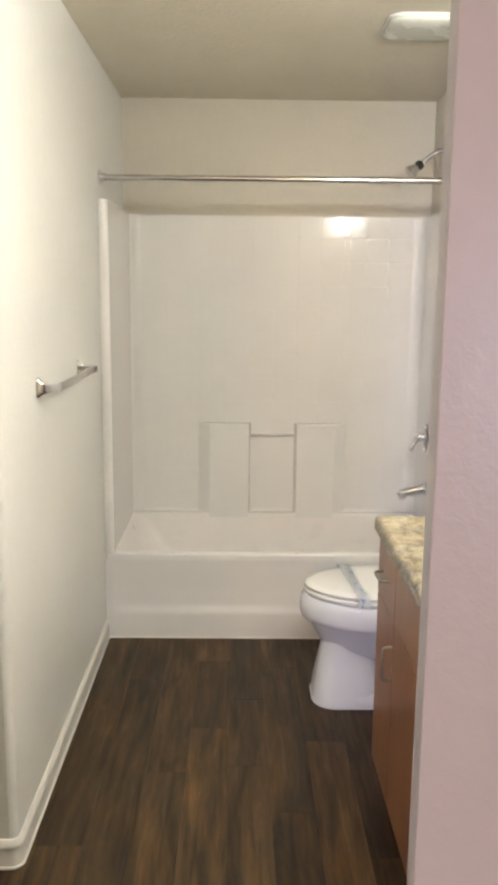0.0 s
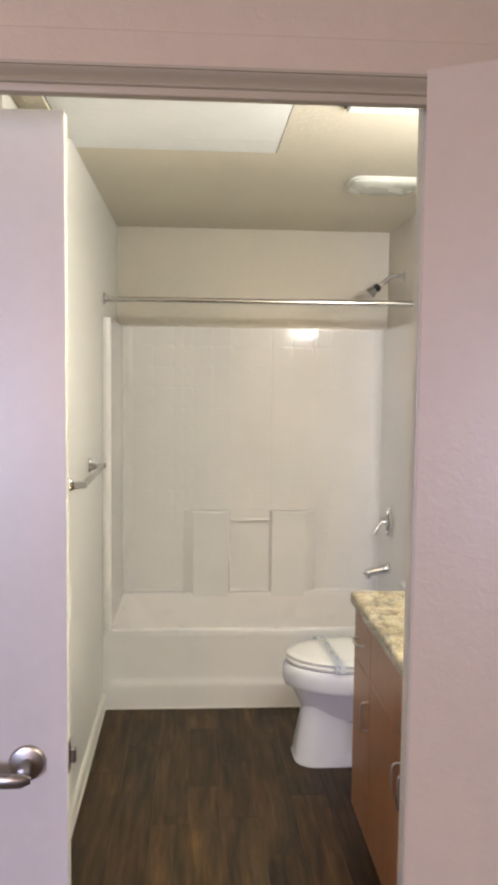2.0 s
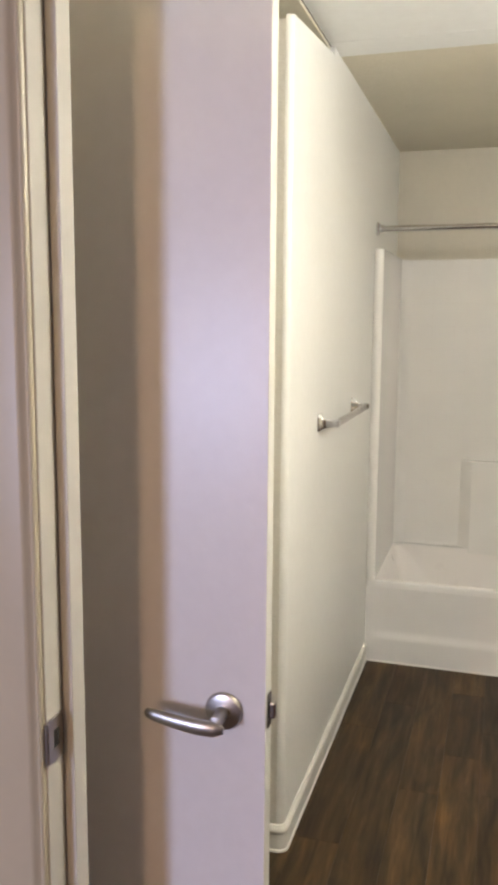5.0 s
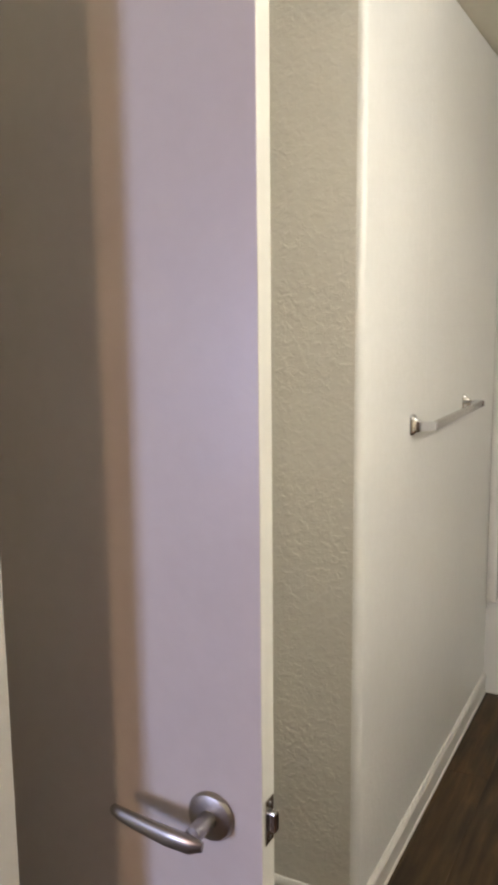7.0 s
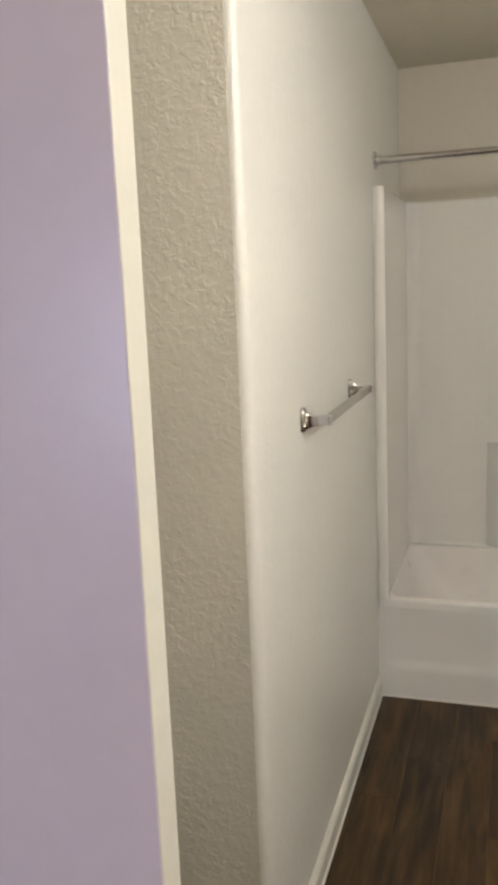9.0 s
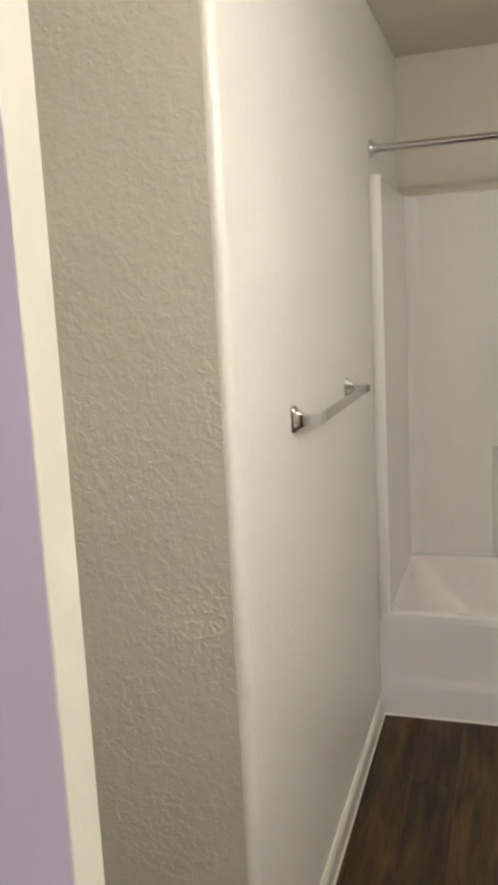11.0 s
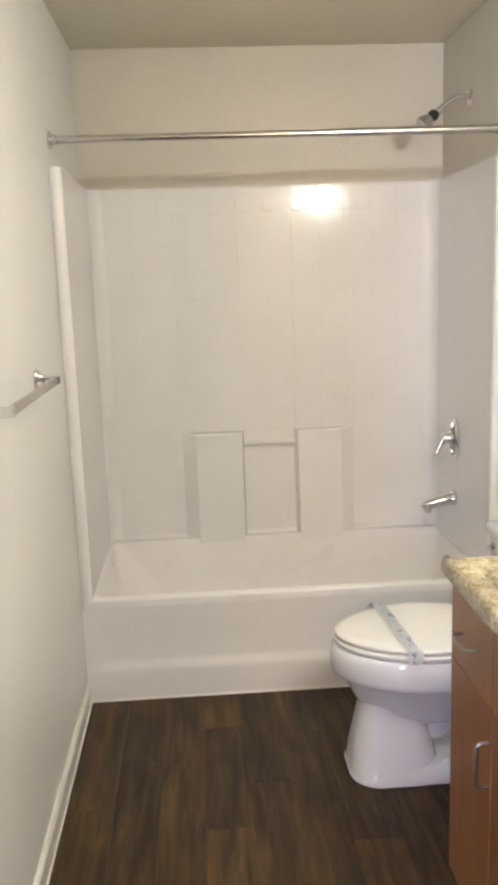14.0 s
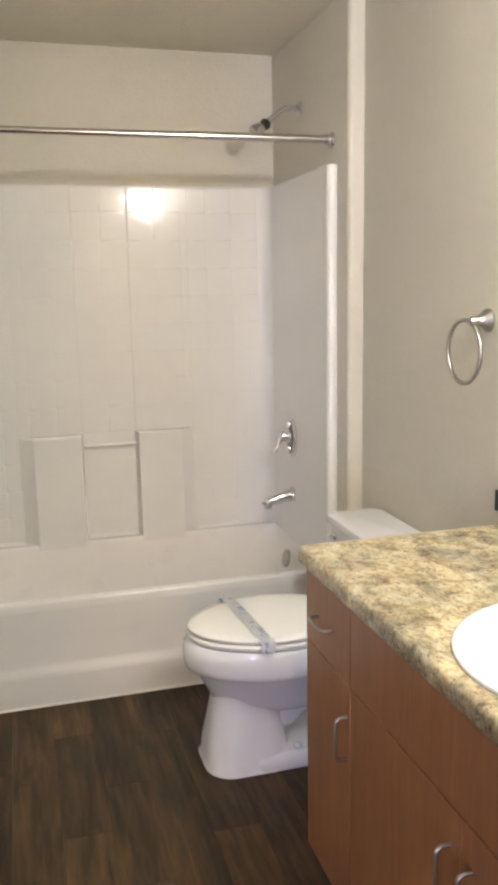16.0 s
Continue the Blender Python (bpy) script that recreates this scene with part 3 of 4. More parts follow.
def tile_mesh(w, h):
    """A raised square field with sloped edges, lying in x and y."""
    key = (round(w, 3), round(h, 3))
    if key not in tile_meshes:
        bm = bmesh.new()
        rows = ((0.0001, -0.0004), (0.0001, 0.0002), (0.0014, 0.00048), (0.0032, 0.00068), (0.0052, 0.00077), (0.0072, 0.0008), (0.0084, 0.0008))
        loft(bm, [[(k, k, z), (w - k, k, z), (w - k, h - k, z), (k, h - k, z)] for k, z in rows], False, True)
        bmesh.ops.recalc_face_normals(bm, faces=bm.faces)
        for f in bm.faces:
            f.smooth = True
        me = bpy.data.meshes.new("tile")
        bm.to_mesh(me)
        bm.free()
        me.materials.append(ACRYLIC)
        tile_meshes[key] = me
    return tile_meshes[key]


def tiles(parent, o, u, n, us, vs):
    u, n = Vector(u), Vector(n)
    v = n.cross(u)
    rot = Matrix((u, v, n)).transposed().to_4x4()
    for a0, a1 in zip(us, us[1:]):
        for b0, b1 in zip(vs, vs[1:]):
            ob = new("tile", tile_mesh(a1 - a0, b1 - b0))
            ob.parent = parent
            tilt = pose(0, 0, 0, tile_rng.uniform(-0.15, 0.15), tile_rng.uniform(-0.15, 0.15), 0)
            ob.matrix_basis = Matrix.Translation(Vector(o) + u * a0 + v * b0 + n * 0.0002 - surround.location) @ rot @ tilt


def cuts(a, b, step, phase):
    out = [a]
    k = math.ceil((a - phase) / step + 0.2)
    while phase + k * step < b - 0.02:
        out.append(phase + k * step)
        k += 1
    return out + [b]


TP = 0.1155
VZ = [SB] + [z for z in [1.788 - TP * i for i in range(13)][::-1] if z > SB + 0.03] + [ST]
R = 0.055
b = bmesh.new()
ring = [(PXL, 3.747)] + [(PXL + R + R * math.cos(radians(t)), PY - R + R * math.sin(radians(t))) for t in range(180, 89, -10)]
ring += [(PXR - R + R * math.cos(radians(t)), PY - R + R * math.sin(radians(t))) for t in range(90, -1, -10)] + [(PXR, 3.747)]
outer = [(WX1 - 0.002, 3.747), (WX1 - 0.002, BACKY - 0.002), (WX0 + 0.002, BACKY - 0.002), (WX0 + 0.002, 3.747)]
prism(b, ring + outer, SB, ST)
shell = part("panel", b, ACRYLIC, surround, "", True)
VL = [z for z in VZ if z > 0.80]
VL[0] = 0.868
jobs = [(shell, (0, PY, 0), (1, 0, 0), (0, -1, 0), cuts(a, c, 0.1115, 0.380), VL) for a, c in ((-0.118, 0.146), (0.380, 0.634))]
jobs += [(shell, (0, PY, 0), (1, 0, 0), (0, -1, 0), cuts(a, c, 0.1115, 0.380), [SB + 0.02] + VZ[1:]) for a, c in ((PXL + R, -0.118), (0.634, PXR - R))]
jobs += [(shell, (0, PY, 0), (1, 0, 0), (0, -1, 0), [0.151, 0.264, 0.375], [0.868] + VL[1:])]
jobs += [(shell, (PXR, 0, 0), (0, 1, 0), (-1, 0, 0), cuts(3.755, PY - R, 0.1115, 3.77), [z for z in VZ[:-1]] + [ST])]
jobs += [(shell, (PXL, 0, 0), (0, -1, 0), (1, 0, 0), [-y for y in cuts(3.755, PY - R, 0.1115, 3.77)][::-1], VZ)]
for x, s in ((PXL, 1), (PXR, -1)):
    b = bmesh.new()
    xo = WX0 + 0.0008 if s > 0 else WX1 - 0.0008
    hw = abs(x - xo)
    pts = [(xo, 3.700)] + [(xo + s * (hw * 0.5 + hw * 0.55 * math.sin(radians(t))), 3.700 - 0.004 * math.cos(radians(t)) + 0.02 * (1 - math.cos(radians(t))) * 0.6) for t in range(-60, 91, 15)] + [(x, 3.746), (xo, 3.746)]
    prism(b, pts, SB - 0.0025, ST + 0.002)
    part("edge_trim", b, ACRYLIC, surround, "rounded vertical flange", True)
# upper flange: closes the panels to the walls
b = bmesh.new()
loft(b, [[(x, y, z) for x, y in ring + outer] for z in (ST + 0.0005, ST + 0.005)])
part("top_flange", b, ACRYLIC, surround)
# seams of the middle column
for x in (0.148, 0.378):
    b = bmesh.new()
    tube(b, [(x, PY - 0.0002, 0.872), (x, PY - 0.0002, ST)], 0.0022, 8, up=(1, 0, 0))
    part("column_bead", b, ACRYLIC, surround, "", True)


def block(xa, xb, sl, sr, z0, z1):
    """Moulded block standing out of the panel; sl, sr: how far its sides slope."""
    bm = bmesh.new()
    F = FB - 0.004
    A = [(xa, PY - 0.0005), (xa + sl, F), (xb - sr, F), (xb, PY - 0.0005)]
    loft(bm, [[(x, y, z0) for x, y in A], [(x, y, z1 - 0.010) for x, y in A], [(x, y + (0.003 if y < PY - 0.01 else 0), z1 - 0.003) for x, y in A], [(x, y + (0.011 if y < PY - 0.01 else 0), z1) for x, y in A]])
    return part("storage_block", bm, ACRYLIC, surround)


block(-0.118, 0.1500, 0.060, 0.010, 0.376, 0.866)
block(0.3730, 0.634, 0.013, 0.060, 0.376, 0.866)
b = bmesh.new()
loft(b, [[(PXL + 0.004, FB, z), (PXR - 0.004, FB, z), (PXR - 0.004, PY - 0.001, z), (PXL + 0.004, PY - 0.001, z)] for z in (SB - 0.002, SB + 0.0035)])
part("ledge", b, ACRYLIC, surround)
for xa, xb in ((PXL + 0.05, -0.119), (0.151, 0.3725), (0.635, PXR - 0.05)):
    b = bmesh.new()
    loft(b, [[(x, PY - 0.0006, SB + 0.0037), (x, PY - 0.014, SB + 0.0037), (x, PY - 0.0095, SB + 0.006), (x, PY - 0.0045, SB + 0.0105), (x, PY - 0.0018, SB + 0.018)] for x in (xa, xb)])
    part("cove", b, ACRYLIC, surround, "", True)
b = bmesh.new()
tube(b, [(0.1505, FB + 0.006, 0.816), (0.3725, FB + 0.006, 0.816)], 0.0075, 14)
part("washcloth_bar", b, ACRYLIC, surround, "white moulded bar across the niche", True)
settle(surround)
for args in jobs:
    tiles(*args)

rod = thing("shower_rod", "satin steel shower curtain rod fixed across the alcove", "shower rod", (0.275, 3.75, 1.97))
part("rod", tube(bmesh.new(), [(WX0 + 0.006, 3.75, 1.980), (0.55, 3.75, 1.981)], 0.0125, 18), STEEL, rod, "", True)
part("sleeve", tube(bmesh.new(), [(0.50, 3.75, 1.981), (WX1 - 0.006, 3.75, 1.982)], 0.0142, 18), STEEL, rod, "", True)
for x, s in ((WX0, 1), (WX1, -1)):
    part("flange", lathe(bmesh.new(), [(0, 0.0003), (0.029, 0.0003), (0.030, 0.004), (0.027, 0.009), (0.018, 0.011), (0.017, 0.026), (0, 0.026)], AX((x, 3.75, 1.981), (s, 0, 0)), 24), CHROME, rod, "", True)
settle(rod)

shower = thing("wall_shower", "chrome shower arm with a small pivoting head", "shower", (1.03, 4.10, 2.15))
part("flange", lathe(bmesh.new(), [(0, 0.0003), (0.030, 0.0003), (0.030, 0.003), (0.020, 0.010), (0.0, 0.011)], AX((WX1, 4.10, 2.155), (-1, 0, 0)), 24), CHROME, shower, "", True)
part("arm", tube(bmesh.new(), [(1.030, 4.10, 2.155), (1.005, 4.10, 2.159), (0.975, 4.10, 2.155), (0.950, 4.10, 2.142), (0.922, 4.10, 2.119), (0.899, 4.10, 2.099)], 0.0105, 14), CHROME, shower, "", True)
_d = (-0.78, -0.05, -0.62)
part("collar", lathe(bmesh.new(), [(0, -0.004), (0.014, -0.004), (0.021, 0.004), (0.022, 0.018), (0.014, 0.027), (0, 0.028)], AX((0.900, 4.10, 2.100), _d), 20), RUBBER, shower, "black pivot collar", True)
part("spray_head", lathe(bmesh.new(), [(0, 0.020), (0.014, 0.020), (0.020, 0.030), (0.031, 0.058), (0.032, 0.068), (0.027, 0.072), (0, 0.071)], AX((0.900, 4.10, 2.100), _d), 24), CHROME, shower, "", True)
settle(shower)

valve = thing("shower_valve", "chrome shower valve with oval plate and lever on the panel", "shower valve", (PXR, 4.11, 0.845))
vx = PXR - 0.0018
b = bmesh.new()
loft(b, [[(vx - h, 4.11 + w * math.cos(t), 0.845 + v * math.sin(t)) for t in [2 * math.pi * k / 32 for k in range(32)]] for h, w, v in ((0, 0.058, 0.084), (0.004, 0.060, 0.086), (0.011, 0.050, 0.076), (0.013, 0.01, 0.02))])
part("plate", b, CHROME, valve, "", True)
part("dial", lathe(bmesh.new(), [(0, 0.008), (0.030, 0.008), (0.030, 0.020), (0.023, 0.028), (0.021, 0.052), (0, 0.056)], AX((vx, 4.11, 0.853), (-1, 0, 0)), 24), CHROME, valve, "", True)
b = bmesh.new()
loft(b, [[(vx - h, 4.11 + w * math.cos(t), 0.845 + v * math.sin(t)) for t in [2 * math.pi * k / 32 for k in range(32)]] for h, w, v in ((0.0115, 0.040, 0.066), (0.0145, 0.037, 0.063), (0.016, 0.01, 0.02))])
part("inner_plate", b, DARKMETAL, valve, "dark oval inner plate", True)
for z in (0.902, 0.796):
    part("cap", lathe(bmesh.new(), [(0, 0.014), (0.015, 0.014), (0.014, 0.020), (0.005, 0.021), (0, 0.021)], AX((vx, 4.11, z), (-1, 0, 0)), 16), CHROME, valve, "", True)
part("lever", tube(bmesh.new(), [(vx - 0.044, 4.11, 0.852), (vx - 0.056, 4.104, 0.846), (vx - 0.072, 4.094, 0.822), (vx - 0.086, 4.086, 0.797), (vx - 0.091, 4.083, 0.788)], [0.015, 0.013, 0.010, 0.012, 0.005], 12), CHROME, valve, "", True)
settle(valve)
spout = thing("tub_spout", "chrome tub spout with a diverter on the end panel", "tub spout", (PXR, 4.11, 0.595))
part("body", tube(bmesh.new(), [(vx, 4.11, 0.600), (vx - 0.008, 4.11, 0.600), (vx - 0.012, 4.11, 0.599), (vx - 0.05, 4.11, 0.591), (vx - 0.10, 4.11, 0.579), (vx - 0.122, 4.11, 0.574), (vx - 0.127, 4.11, 0.573)], [0.032, 0.032, 0.0275, 0.0245, 0.0205, 0.0185, 0.014], 20), CHROME, spout, "", True)
part("outlet", lathe(bmesh.new(), [(0, 0.0), (0.017, 0.0), (0.0185, 0.004), (0.0165, 0.018), (0.013, 0.022), (0, 0.021)], AX((vx - 0.112, 4.11, 0.566), (-0.15, 0, -1)), 18), CHROME, spout, "", True)
part("diverter_knob", lathe(bmesh.new(), [(0, 0), (0.004, 0), (0.004, 0.008), (0.0075, 0.010), (0.0075, 0.015), (0, 0.017)], AX((vx - 0.125, 4.11, 0.573), (-1, 0, -0.12)), 14), CHROME, spout, "small pull knob", True)
settle(spout)


# ---- towel bar and ring ----
bar = thing("towel_bar", "flat chrome towel bar on two square posts", "towel bar", (WX0, 2.91, 1.25))
for y in (2.602, 3.205):
    b = bmesh.new()
    rows = ((0.0004, 0.018, 0.030, 0.012, 0.0), (0.006, 0.0175, 0.0295, 0.012, 0.0), (0.010, 0.0145, 0.026, 0.011, 0.0), (0.014, 0.0115, 0.020, 0.008, -0.001), (0.030, 0.0090, 0.0125, 0.003, -0.002), (0.056, 0.0088, 0.0115, 0.002, 0.0), (0.070, 0.0085, 0.0112, 0.002, 0.0))
    loft(b, [[(WX0 + d, y + py, 1.250 + dz + pz) for py, pz, _ in round_rect(0, 0, w, v, q, 0, 5)] for d, w, v, q, dz in rows])
    part("post", b, CHROME, bar, "", True)
part("bar", box(bmesh.new(), WX0 + 0.054, WX0 + 0.0675, 2.6115, 3.1955, 1.239, 1.261, 0.003, 2), STEEL, bar, "", True)
settle(bar)

ringo = thing("towel_ring", "satin nickel towel ring hanging from a round wall post", "towel ring", (RX, 2.79, 1.36))
part("mount", lathe(bmesh.new(), [(0, 0.0003), (0.030, 0.0003), (0.031, 0.005), (0.027, 0.011), (0.016, 0.022), (0.012, 0.034), (0.012, 0.048), (0.008, 0.056), (0, 0.057)], AX((RX, 2.785, 1.372), (-1, 0, 0)), 24), NICKEL, ringo, "", True)
part("ring", tube(bmesh.new(), [(RX - 0.046, 2.828 + 0.084 * math.sin(2 * math.pi * k / 40), 1.289 + 0.084 * math.cos(2 * math.pi * k / 40)) for k in range(40)], 0.0058, 10, closed=True, up=(1, 0, 0)), NICKEL, ringo, "", True)
settle(ringo)

outlet = thing("outlet_cover", "dark plastic outlet cover on the cream wall just above the counter", "outlet", (RX, 2.66, 0.88))
part("cover_plate", box(bmesh.new(), RX - 0.006, RX - 0.0004, 2.604, 2.719, 0.878, 0.934, 0.0015, 2), RUBBER, outlet)
settle(outlet)

# ---- vanity ----
VX, VY0, VY1 = 0.515, 1.16, 2.600
CT = 0.875
van = thing("vanity_cabinet", "cherry laminate vanity cabinet with slab doors and one drawer", "cabinet", (0.80, 1.85, 0.0))
b = bmesh.new()
box(b, VX + 0.018, RX - 0.001, VY0, VY1, 0.105, CT - 0.0405, 0.0008, 1)
part("body", b, CHERRY, van)
part("toe_kick", box(bmesh.new(), VX + 0.055, RX - 0.001, VY0 + 0.001, VY1 - 0.004, 0.001, 0.1045), CHERRY, van)


def pull(parent, x, y, z, vertical, length=0.096):
    h = length / 2
    b = bmesh.new()
    if vertical:
        pts = [(x, y, z - h), (x - 0.016, y, z - h), (x - 0.022, y, z - h + 0.003), (x - 0.025, y, z - h + 0.010), (x - 0.026, y, z), (x - 0.025, y, z + h - 0.010), (x - 0.022, y, z + h - 0.003), (x - 0.016, y, z + h), (x, y, z + h)]
        tube(b, pts, 0.0042, 10, up=(0, 1, 0))
    else:
        pts = [(x, y - h, z), (x - 0.016, y - h, z), (x - 0.022, y - h + 0.003, z), (x - 0.025, y - h + 0.010, z), (x - 0.026, y, z), (x - 0.025, y + h - 0.010, z), (x - 0.022, y + h - 0.003, z), (x - 0.016, y + h, z), (x, y + h, z)]
        tube(b, pts, 0.0042, 10)
    return part("pull", b, NICKEL, parent, "bent wire pull", True)


FX = VX + 0.0175
YD = 2.335


def front(name, y0, y1, z0, z1, label=""):
    return part(name, box(bmesh.new(), VX, FX, y0, y1, z0, z1, 0.0012, 1), CHERRY, van, label)


drawer = front("drawer_front", YD + 0.0015, VY1, 0.650, CT - 0.0415)
pull(drawer, VX, 2.478, 0.733, False, 0.085)
door1 = front("cabinet_door", YD + 0.0015, VY1, 0.106, 0.6465)
pull(door1, VX, 2.352, 0.525, True)
YM = 1.885
panel = front("false_front", VY0 + 0.30, YD - 0.0015, 0.650, CT - 0.0415)
door2 = front("cabinet_door", YM + 0.0015, YD - 0.0015, 0.106, 0.6465)
pull(door2, VX, YM + 0.034, 0.530, True)
door3 = front("cabinet_door", VY0 + 0.30, YM - 0.0015, 0.106, 0.6465)
pull(door3, VX, YM - 0.034, 0.530, True)
front("filler_panel", VY0, VY0 + 0.297, 0.106, CT - 0.0415)
settle(van)

SCX, SCY, SR = 0.770, 1.895, 0.240
counter = thing("countertop", "mottled gold and brown granite-look countertop with a rolled edge", "countertop", (0.79, 1.85, CT - 0.04))
b = bmesh.new()
X0, XE = 0.498, RX - 0.001
rings = []
YA, YB = VY0 - 0.02, VY1 + 0.018
for y, inset in [(YA, 0.0), (YB - 0.012, 0.0)] + [(YB - 0.012 + 0.012 * math.sin(radians(a)), 0.012 * (1 - math.cos(radians(a)))) for a in (25, 50, 75, 90)]:
    x0 = X0 + inset
    zt = CT - inset
    pts = [(XE, y, CT - 0.040), (x0 + 0.012, y, CT - 0.040)] + [(x0 + 0.006 - 0.006 * math.cos(radians(a)), y, CT - 0.036 + 0.004 * -math.sin(radians(a))) for a in (60, 30, 0)]
    pts += [(x0 + 0.014 - 0.014 * math.cos(radians(a)), y, zt - 0.014 + 0.014 * math.sin(radians(a))) for a in (0, 15, 30, 45, 60, 75, 90)] + [(XE, y, zt)]
    rings.append(pts)
slab, edge = bmesh.new(), bmesh.new()
loft(slab, [[q[0], (q[1][0] + 0.0025, q[1][1], q[1][2]), (q[-2][0] + 0.0005, q[-2][1], q[-2][2]), q[-1]] for q in rings])
loft(edge, [q[1:-1] for q in rings])
part("slab", slab, GRANITE, counter)
part("front_edge", edge, GRANITE, counter, "rolled front edge", True)
settle(counter)

sink = thing("sink", "round glossy white drop-in washbasin", "sink", (SCX, SCY, CT))
part("bowl", lathe(bmesh.new(), [(SR - 0.006, 0.0005), (SR, 0.001), (SR, 0.006), (SR - 0.006, 0.012), (SR - 0.016, 0.014), (SR - 0.030, 0.011), (SR - 0.042, 0.0040), (SR - 0.085, 0.0025), (0.05, 0.0016), (0.0, 0.0015)], AX((SCX, SCY, CT), (0, 0, 1)), 48), PORCELAIN, sink, "", True)
settle(sink)

# ---- toilet ----
TY = 3.195
toilet = thing("toilet", "white porcelain toilet, lid closed, with a paper sanitary band", "toilet", (0.70, TY, 0.0))


def egg(x0, x1, w, z, sharp=0.0, n=40):
    """Oval from x0 (front) to x1 (rear), widest towards the rear third."""
    out = []
    L = (x1 - x0) / 2
    c = (x0 + x1) / 2
    for k in range(n):
        t = 2 * math.pi * k / n
        cx = math.cos(t)
        wx = w * (1 + 0.10 * cx - sharp * cx * cx * 0.1)
        out.append((c + L * cx, TY + wx * math.sin(t), z))
    return out


b = bmesh.new()
loft(b, [round_rect((x0 + x1) / 2, TY, (x1 - x0) / 2, w, q, z, 9) for x0, x1, w, q, z in ((0.376, 0.66, 0.129, 0.086, 0.003), (0.374, 0.66, 0.131, 0.088, 0.007), (0.377, 0.658, 0.128, 0.086, 0.012), (0.381, 0.655, 0.122, 0.083, 0.020), (0.385, 0.64, 0.113, 0.080, 0.075), (0.397, 0.63, 0.099, 0.078, 0.14), (0.409, 0.625, 0.090, 0.076, 0.205), (0.418, 0.62, 0.086, 0.076, 0.250))], True, True)
part("pedestal", b, PORCELAIN, toilet, "", True)
b = bmesh.new()
loft(b, [egg(0.470, 0.80, 0.070, 0.170), egg(0.440, 0.82, 0.092, 0.186), egg(0.415, 0.835, 0.112, 0.215), egg(0.397, 0.843, 0.131, 0.250), egg(0.378, 0.848, 0.148, 0.285), egg(0.364, 0.85, 0.160, 0.3120), egg(0.357, 0.850, 0.166, 0.3225), egg(0.340, 0.852, 0.1795, 0.3245), egg(0.334, 0.854, 0.1835, 0.3290),
         egg(0.328, 0.857, 0.187, 0.345), egg(0.326, 0.86, 0.188, 0.378), egg(0.330, 0.86, 0.187, 0.406), egg(0.340, 0.86, 0.182, 0.418)], True, True)
part("bowl", b, PORCELAIN, toilet, "", True)
b = bmesh.new()
tube(b, [(0.53, TY, 0.16), (0.58, TY, 0.14), (0.64, TY, 0.15), (0.69, TY, 0.19), (0.74, TY, 0.225), (0.79, TY, 0.19), (0.81, TY, 0.12), (0.81, TY, 0.03)], [0.060, 0.066, 0.066, 0.064, 0.064, 0.066, 0.070, 0.075], 18, up=(0, 1, 0))
part("trapway", b, PORCELAIN, toilet, "", True)
b = bmesh.new()
loft(b, [round_rect(0.70, TY, 0.20, 0.126, 0.05, 0.003), round_rect(0.70, TY, 0.20, 0.129, 0.05, 0.012), round_rect(0.70, TY, 0.198, 0.124, 0.05, 0.040), round_rect(0.70, TY, 0.19, 0.112, 0.05, 0.055), round_rect(0.70, TY, 0.17, 0.08, 0.05, 0.060)])
part("foot", b, PORCELAIN, toilet, "", True)
for s_ in (-1, 1):
    part("bolt_cap", lathe(bmesh.new(), [(0, 0), (0.014, 0), (0.013, 0.010), (0.007, 0.016), (0, 0.017)], AX((0.66, TY + s_ * 0.100, 0.056), (0, 0, 1)), 16), PORCELAIN, toilet, "", True)
b = bmesh.new()
loft(b, [egg(0.358, 0.84, 0.168, 0.4185), egg(0.356, 0.84, 0.170, 0.4225), egg(0.343, 0.845, 0.182, 0.424), egg(0.340, 0.845, 0.184, 0.433), egg(0.345, 0.845, 0.180, 0.440)])
part("seat", b, SEATMAT, toilet, "", True)
b = bmesh.new()
loft(b, [egg(0.358, 0.84, 0.168, 0.4405), egg(0.356, 0.84, 0.170, 0.4435), egg(0.345, 0.845, 0.181, 0.4455), egg(0.343, 0.845, 0.183, 0.453), egg(0.349, 0.84, 0.177, 0.460), egg(0.372, 0.82, 0.155, 0.465), egg(0.45, 0.76, 0.09, 0.469), egg(0.55, 0.68, 0.03, 0.470)])
part("lid", b, SEATMAT, toilet, "", True)
for s in (-1, 1):
    part("seat_hinge", box(bmesh.new(), 0.835, 0.868, TY + s * 0.075 - 0.018, TY + s * 0.075 + 0.018, 0.419, 0.452, 0.006, 3), SEATMAT, toilet, "", True)
b = bmesh.new()
loft(b, [round_rect(0.935, TY, 0.145, 0.165, 0.05, 0.27), round_rect(0.935, TY, 0.148, 0.178, 0.05, 0.37), round_rect(0.935, TY, 0.15, 0.184, 0.05, 0.405), round_rect(0.93, TY, 0.13, 0.174, 0.05, 0.410)])
part("shelf", b, PORCELAIN, toilet, "", True)
b = bmesh.new()
loft(b, [round_rect(0.984, TY, 0.079, 0.200, 0.03, 0.4105), round_rect(0.983, TY, 0.086, 0.212, 0.03, 0.44), round_rect(0.982, TY, 0.092, 0.226, 0.03, 0.60), round_rect(0.982, TY, 0.092, 0.228, 0.03, 0.675)])
part("tank", b, PORCELAIN, toilet, "", True)
b = bmesh.new()
loft(b, [round_rect(0.979, TY, 0.099, 0.234, 0.03, 0.6755), round_rect(0.979, TY, 0.104, 0.239, 0.034, 0.681), round_rect(0.979, TY, 0.105, 0.241, 0.035, 0.695), round_rect(0.979, TY, 0.100, 0.236, 0.035, 0.705), round_rect(0.979, TY, 0.084, 0.22, 0.035, 0.708)])
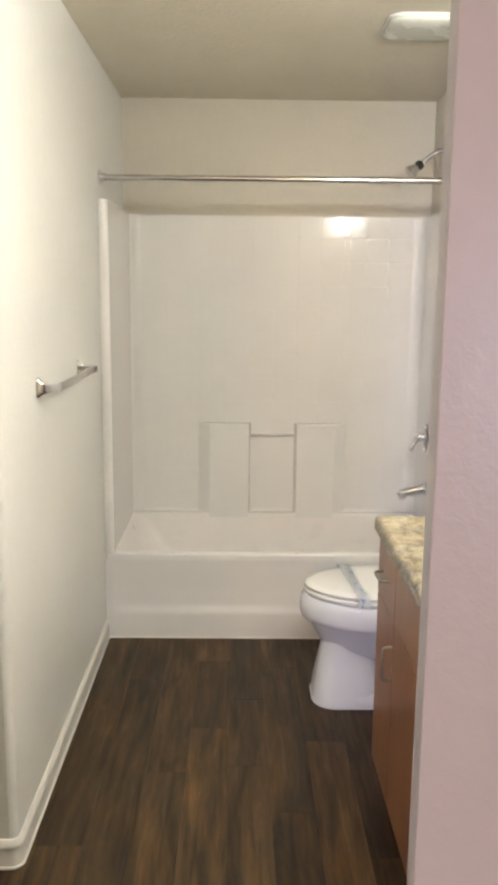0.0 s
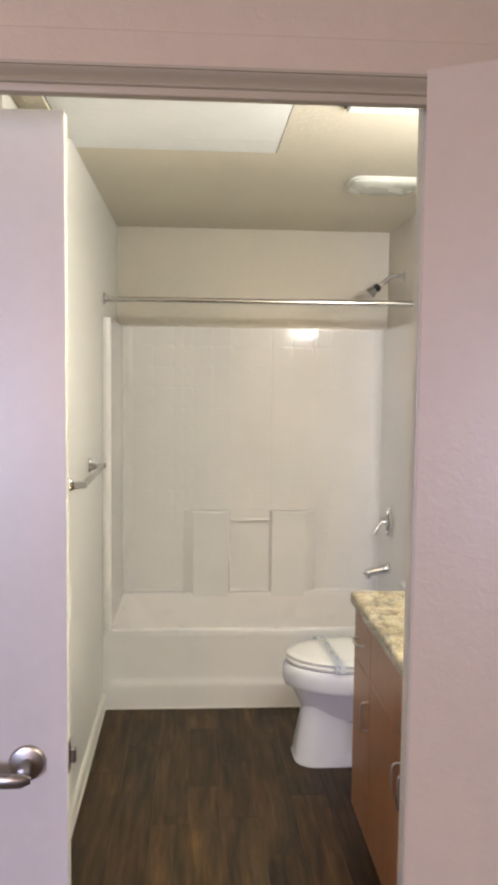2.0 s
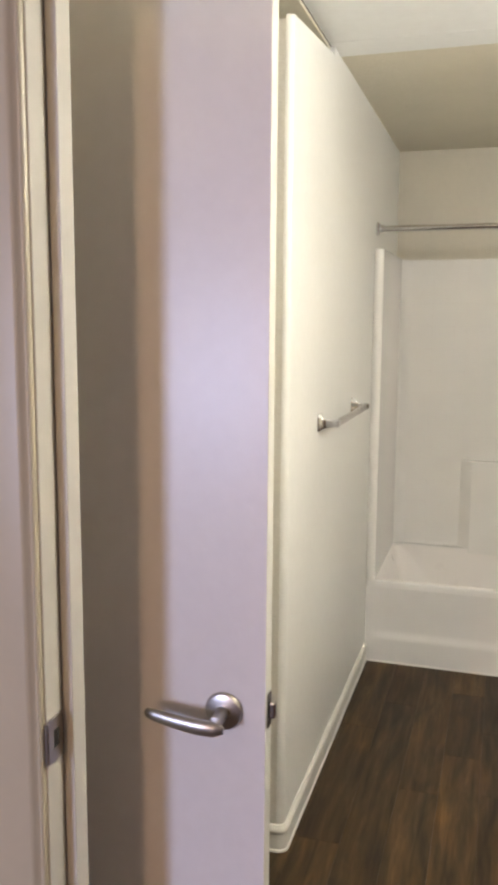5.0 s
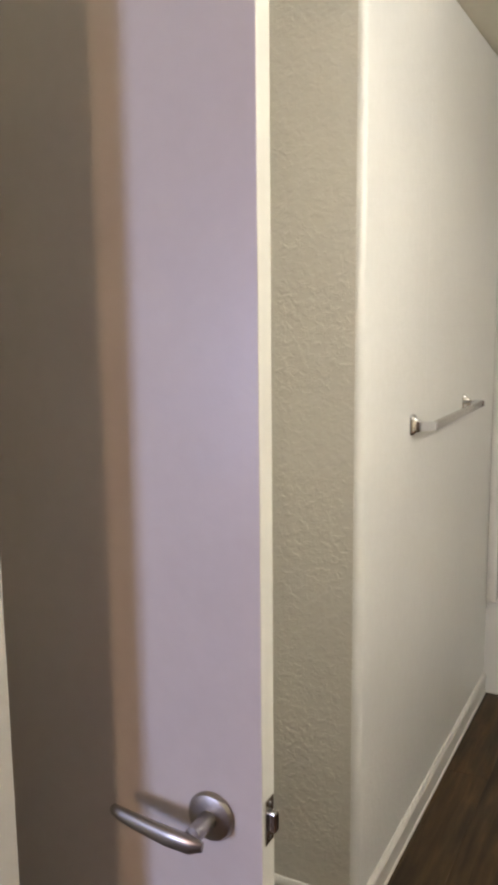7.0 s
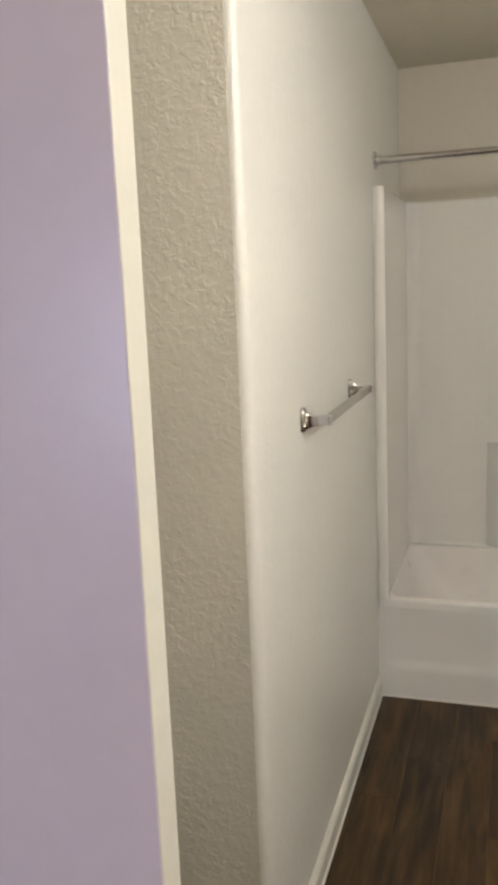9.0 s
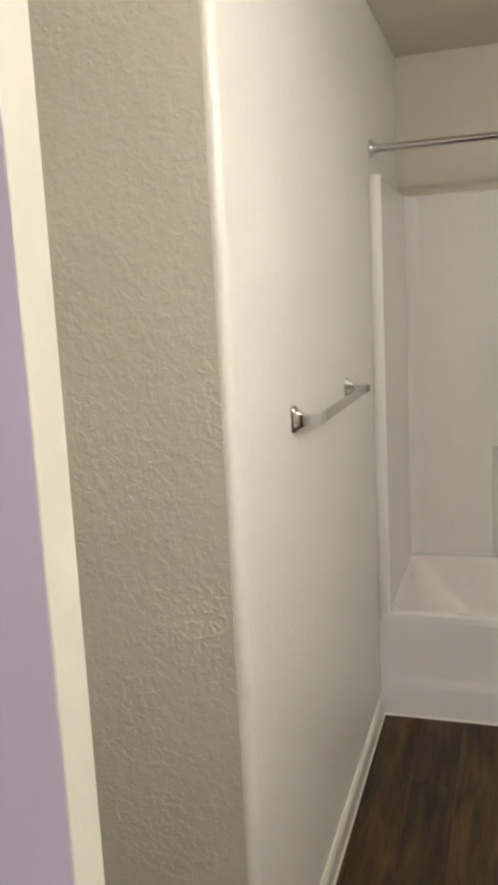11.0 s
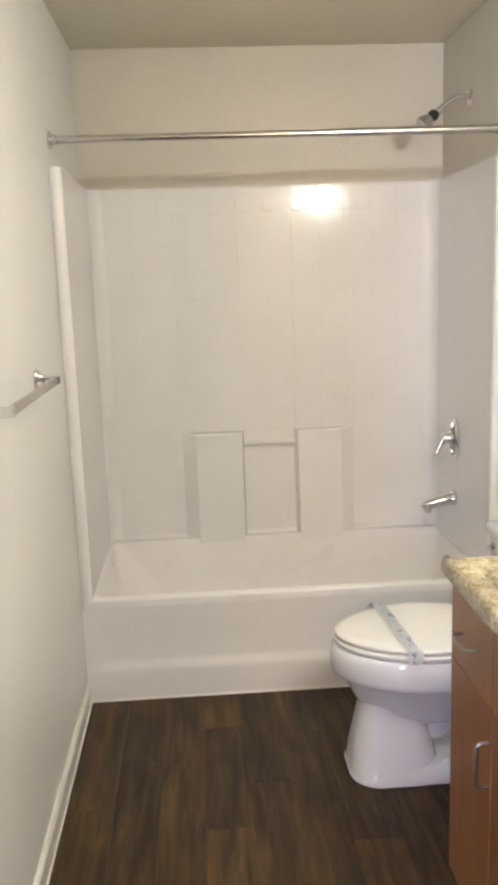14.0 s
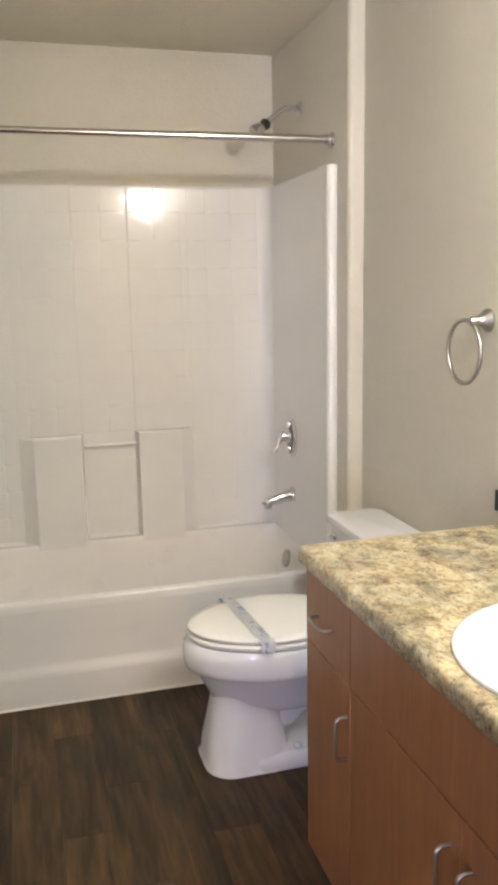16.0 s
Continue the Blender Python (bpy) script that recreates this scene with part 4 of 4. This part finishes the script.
part("tank_lid", b, PORCELAIN, toilet, "", True)
hand = part("flush_lever", lathe(bmesh.new(), [(0, 0), (0.014, 0), (0.014, 0.006), (0.008, 0.010), (0.007, 0.020), (0, 0.021)], AX((0.8900, TY + 0.165, 0.640), (-1, 0, 0)), 16), CHROME, toilet, "", True)
part("arm", tube(bmesh.new(), [(0.872, TY + 0.165, 0.640), (0.869, TY + 0.140, 0.637), (0.870, TY + 0.110, 0.628), (0.872, TY + 0.095, 0.622)], [0.007, 0.006, 0.006, 0.008], 10), CHROME, hand, "", True)
settle(toilet)

# sanitary band over the lid, hanging a little over both sides
strap = thing("sanitary_band", "crumpled white and blue paper band across the toilet lid", "paper band", (0.515, TY, 0.47))
b = bmesh.new()
prof = [(-0.191, 0.424), (-0.190, 0.438), (-0.1865, 0.4525), (-0.180, 0.4625), (-0.155, 0.4690), (-0.09, 0.4720), (0.0, 0.4735), (0.09, 0.4720), (0.155, 0.4690), (0.180, 0.4625), (0.1865, 0.4525), (0.190, 0.438)]
rings = []
for k, (dy, z) in enumerate(prof):
    xc = 0.520 - 0.10 * dy + 0.005 * math.sin(k * 0.9)
    row = []
    for j in range(5):
        row.append((xc - 0.021 + 0.0105 * j, TY + dy + (0.0015 if dy > 0 else -0.0015), z + 0.0014 * math.sin(j * 2.1 + k * 1.7) + 0.001))
    rings.append(row)
loft(b, rings, False, False, closed=False)
bmesh.ops.solidify(b, geom=b.faces[:], thickness=0.0008)
part("band", b, STRAP, strap, "", True)
settle(strap)

# ---- vanity light body ----
vl = thing("vanity_light", "slim metal vanity light bar on the wall", "wall light", (RX, 1.68, 2.11))
part("back_plate", box(bmesh.new(), RX - 0.022, RX - 0.0008, 1.34, 2.02, 2.07, 2.15, 0.006, 3), NICKEL, vl, "", True)
settle(vl)

# ---- floor planks ----
PW = 0.1330
plank_meshes = {}
rng = random.Random(4)


def plank_mesh(w, l):
    key = (round(w, 4), round(l, 4))
    if key not in plank_meshes:
        bm = bmesh.new()
        g = 0.0001
        c = 0.0004
        loft(bm, [[(g, g, -0.003), (w - g, g, -0.003), (w - g, l - g, -0.003), (g, l - g, -0.003)],
                  [(g, g, 0.0012), (w - g, g, 0.0012), (w - g, l - g, 0.0012), (g, l - g, 0.0012)],
                  [(g + c, g + c, 0.002), (w - g - c, g + c, 0.002), (w - g - c, l - g - c, 0.002), (g + c, l - g - c, 0.002)]])
        bmesh.ops.recalc_face_normals(bm, faces=bm.faces)
        me = bpy.data.meshes.new("plank")
        bm.to_mesh(me)
        bm.free()
        me.materials.append(FLOOR)
        plank_meshes[key] = me
    return plank_meshes[key]


JOINTS = {-2: (2.30, 3.06), -1: (1.95, 3.30), 0: (1.72, 2.662), 1: (2.10, 2.937, 3.47), 2: (1.66, 2.699, 3.145), 3: (1.40, 2.453, 3.42), 4: (1.9, 2.85, 3.62)}
FY0, FY1 = DY0 + 0.0505, TUBY + 0.02
for ci in range(-8, 10):
    x0 = -0.202 + ci * PW
    x1 = min(x0 + PW, 1.255)
    x0 = max(x0, -1.235)
    if x1 - x0 < 0.02:
        continue
    ends = [FY0, *JOINTS.get(ci, ()), FY1]
    if ci not in JOINTS:
        y = FY0 + rng.uniform(0.2, 0.9)
        while y < FY1 - 0.15:
            ends.insert(-1, y)
            y += rng.choice((0.45, 0.61, 0.92, 1.22))
    for a, bb in zip(ends, ends[1:]):
        ob = new("plank", plank_mesh(x1 - x0, bb - a))
        ob.location = (x0, a, 0.0)
        ob.parent = floor
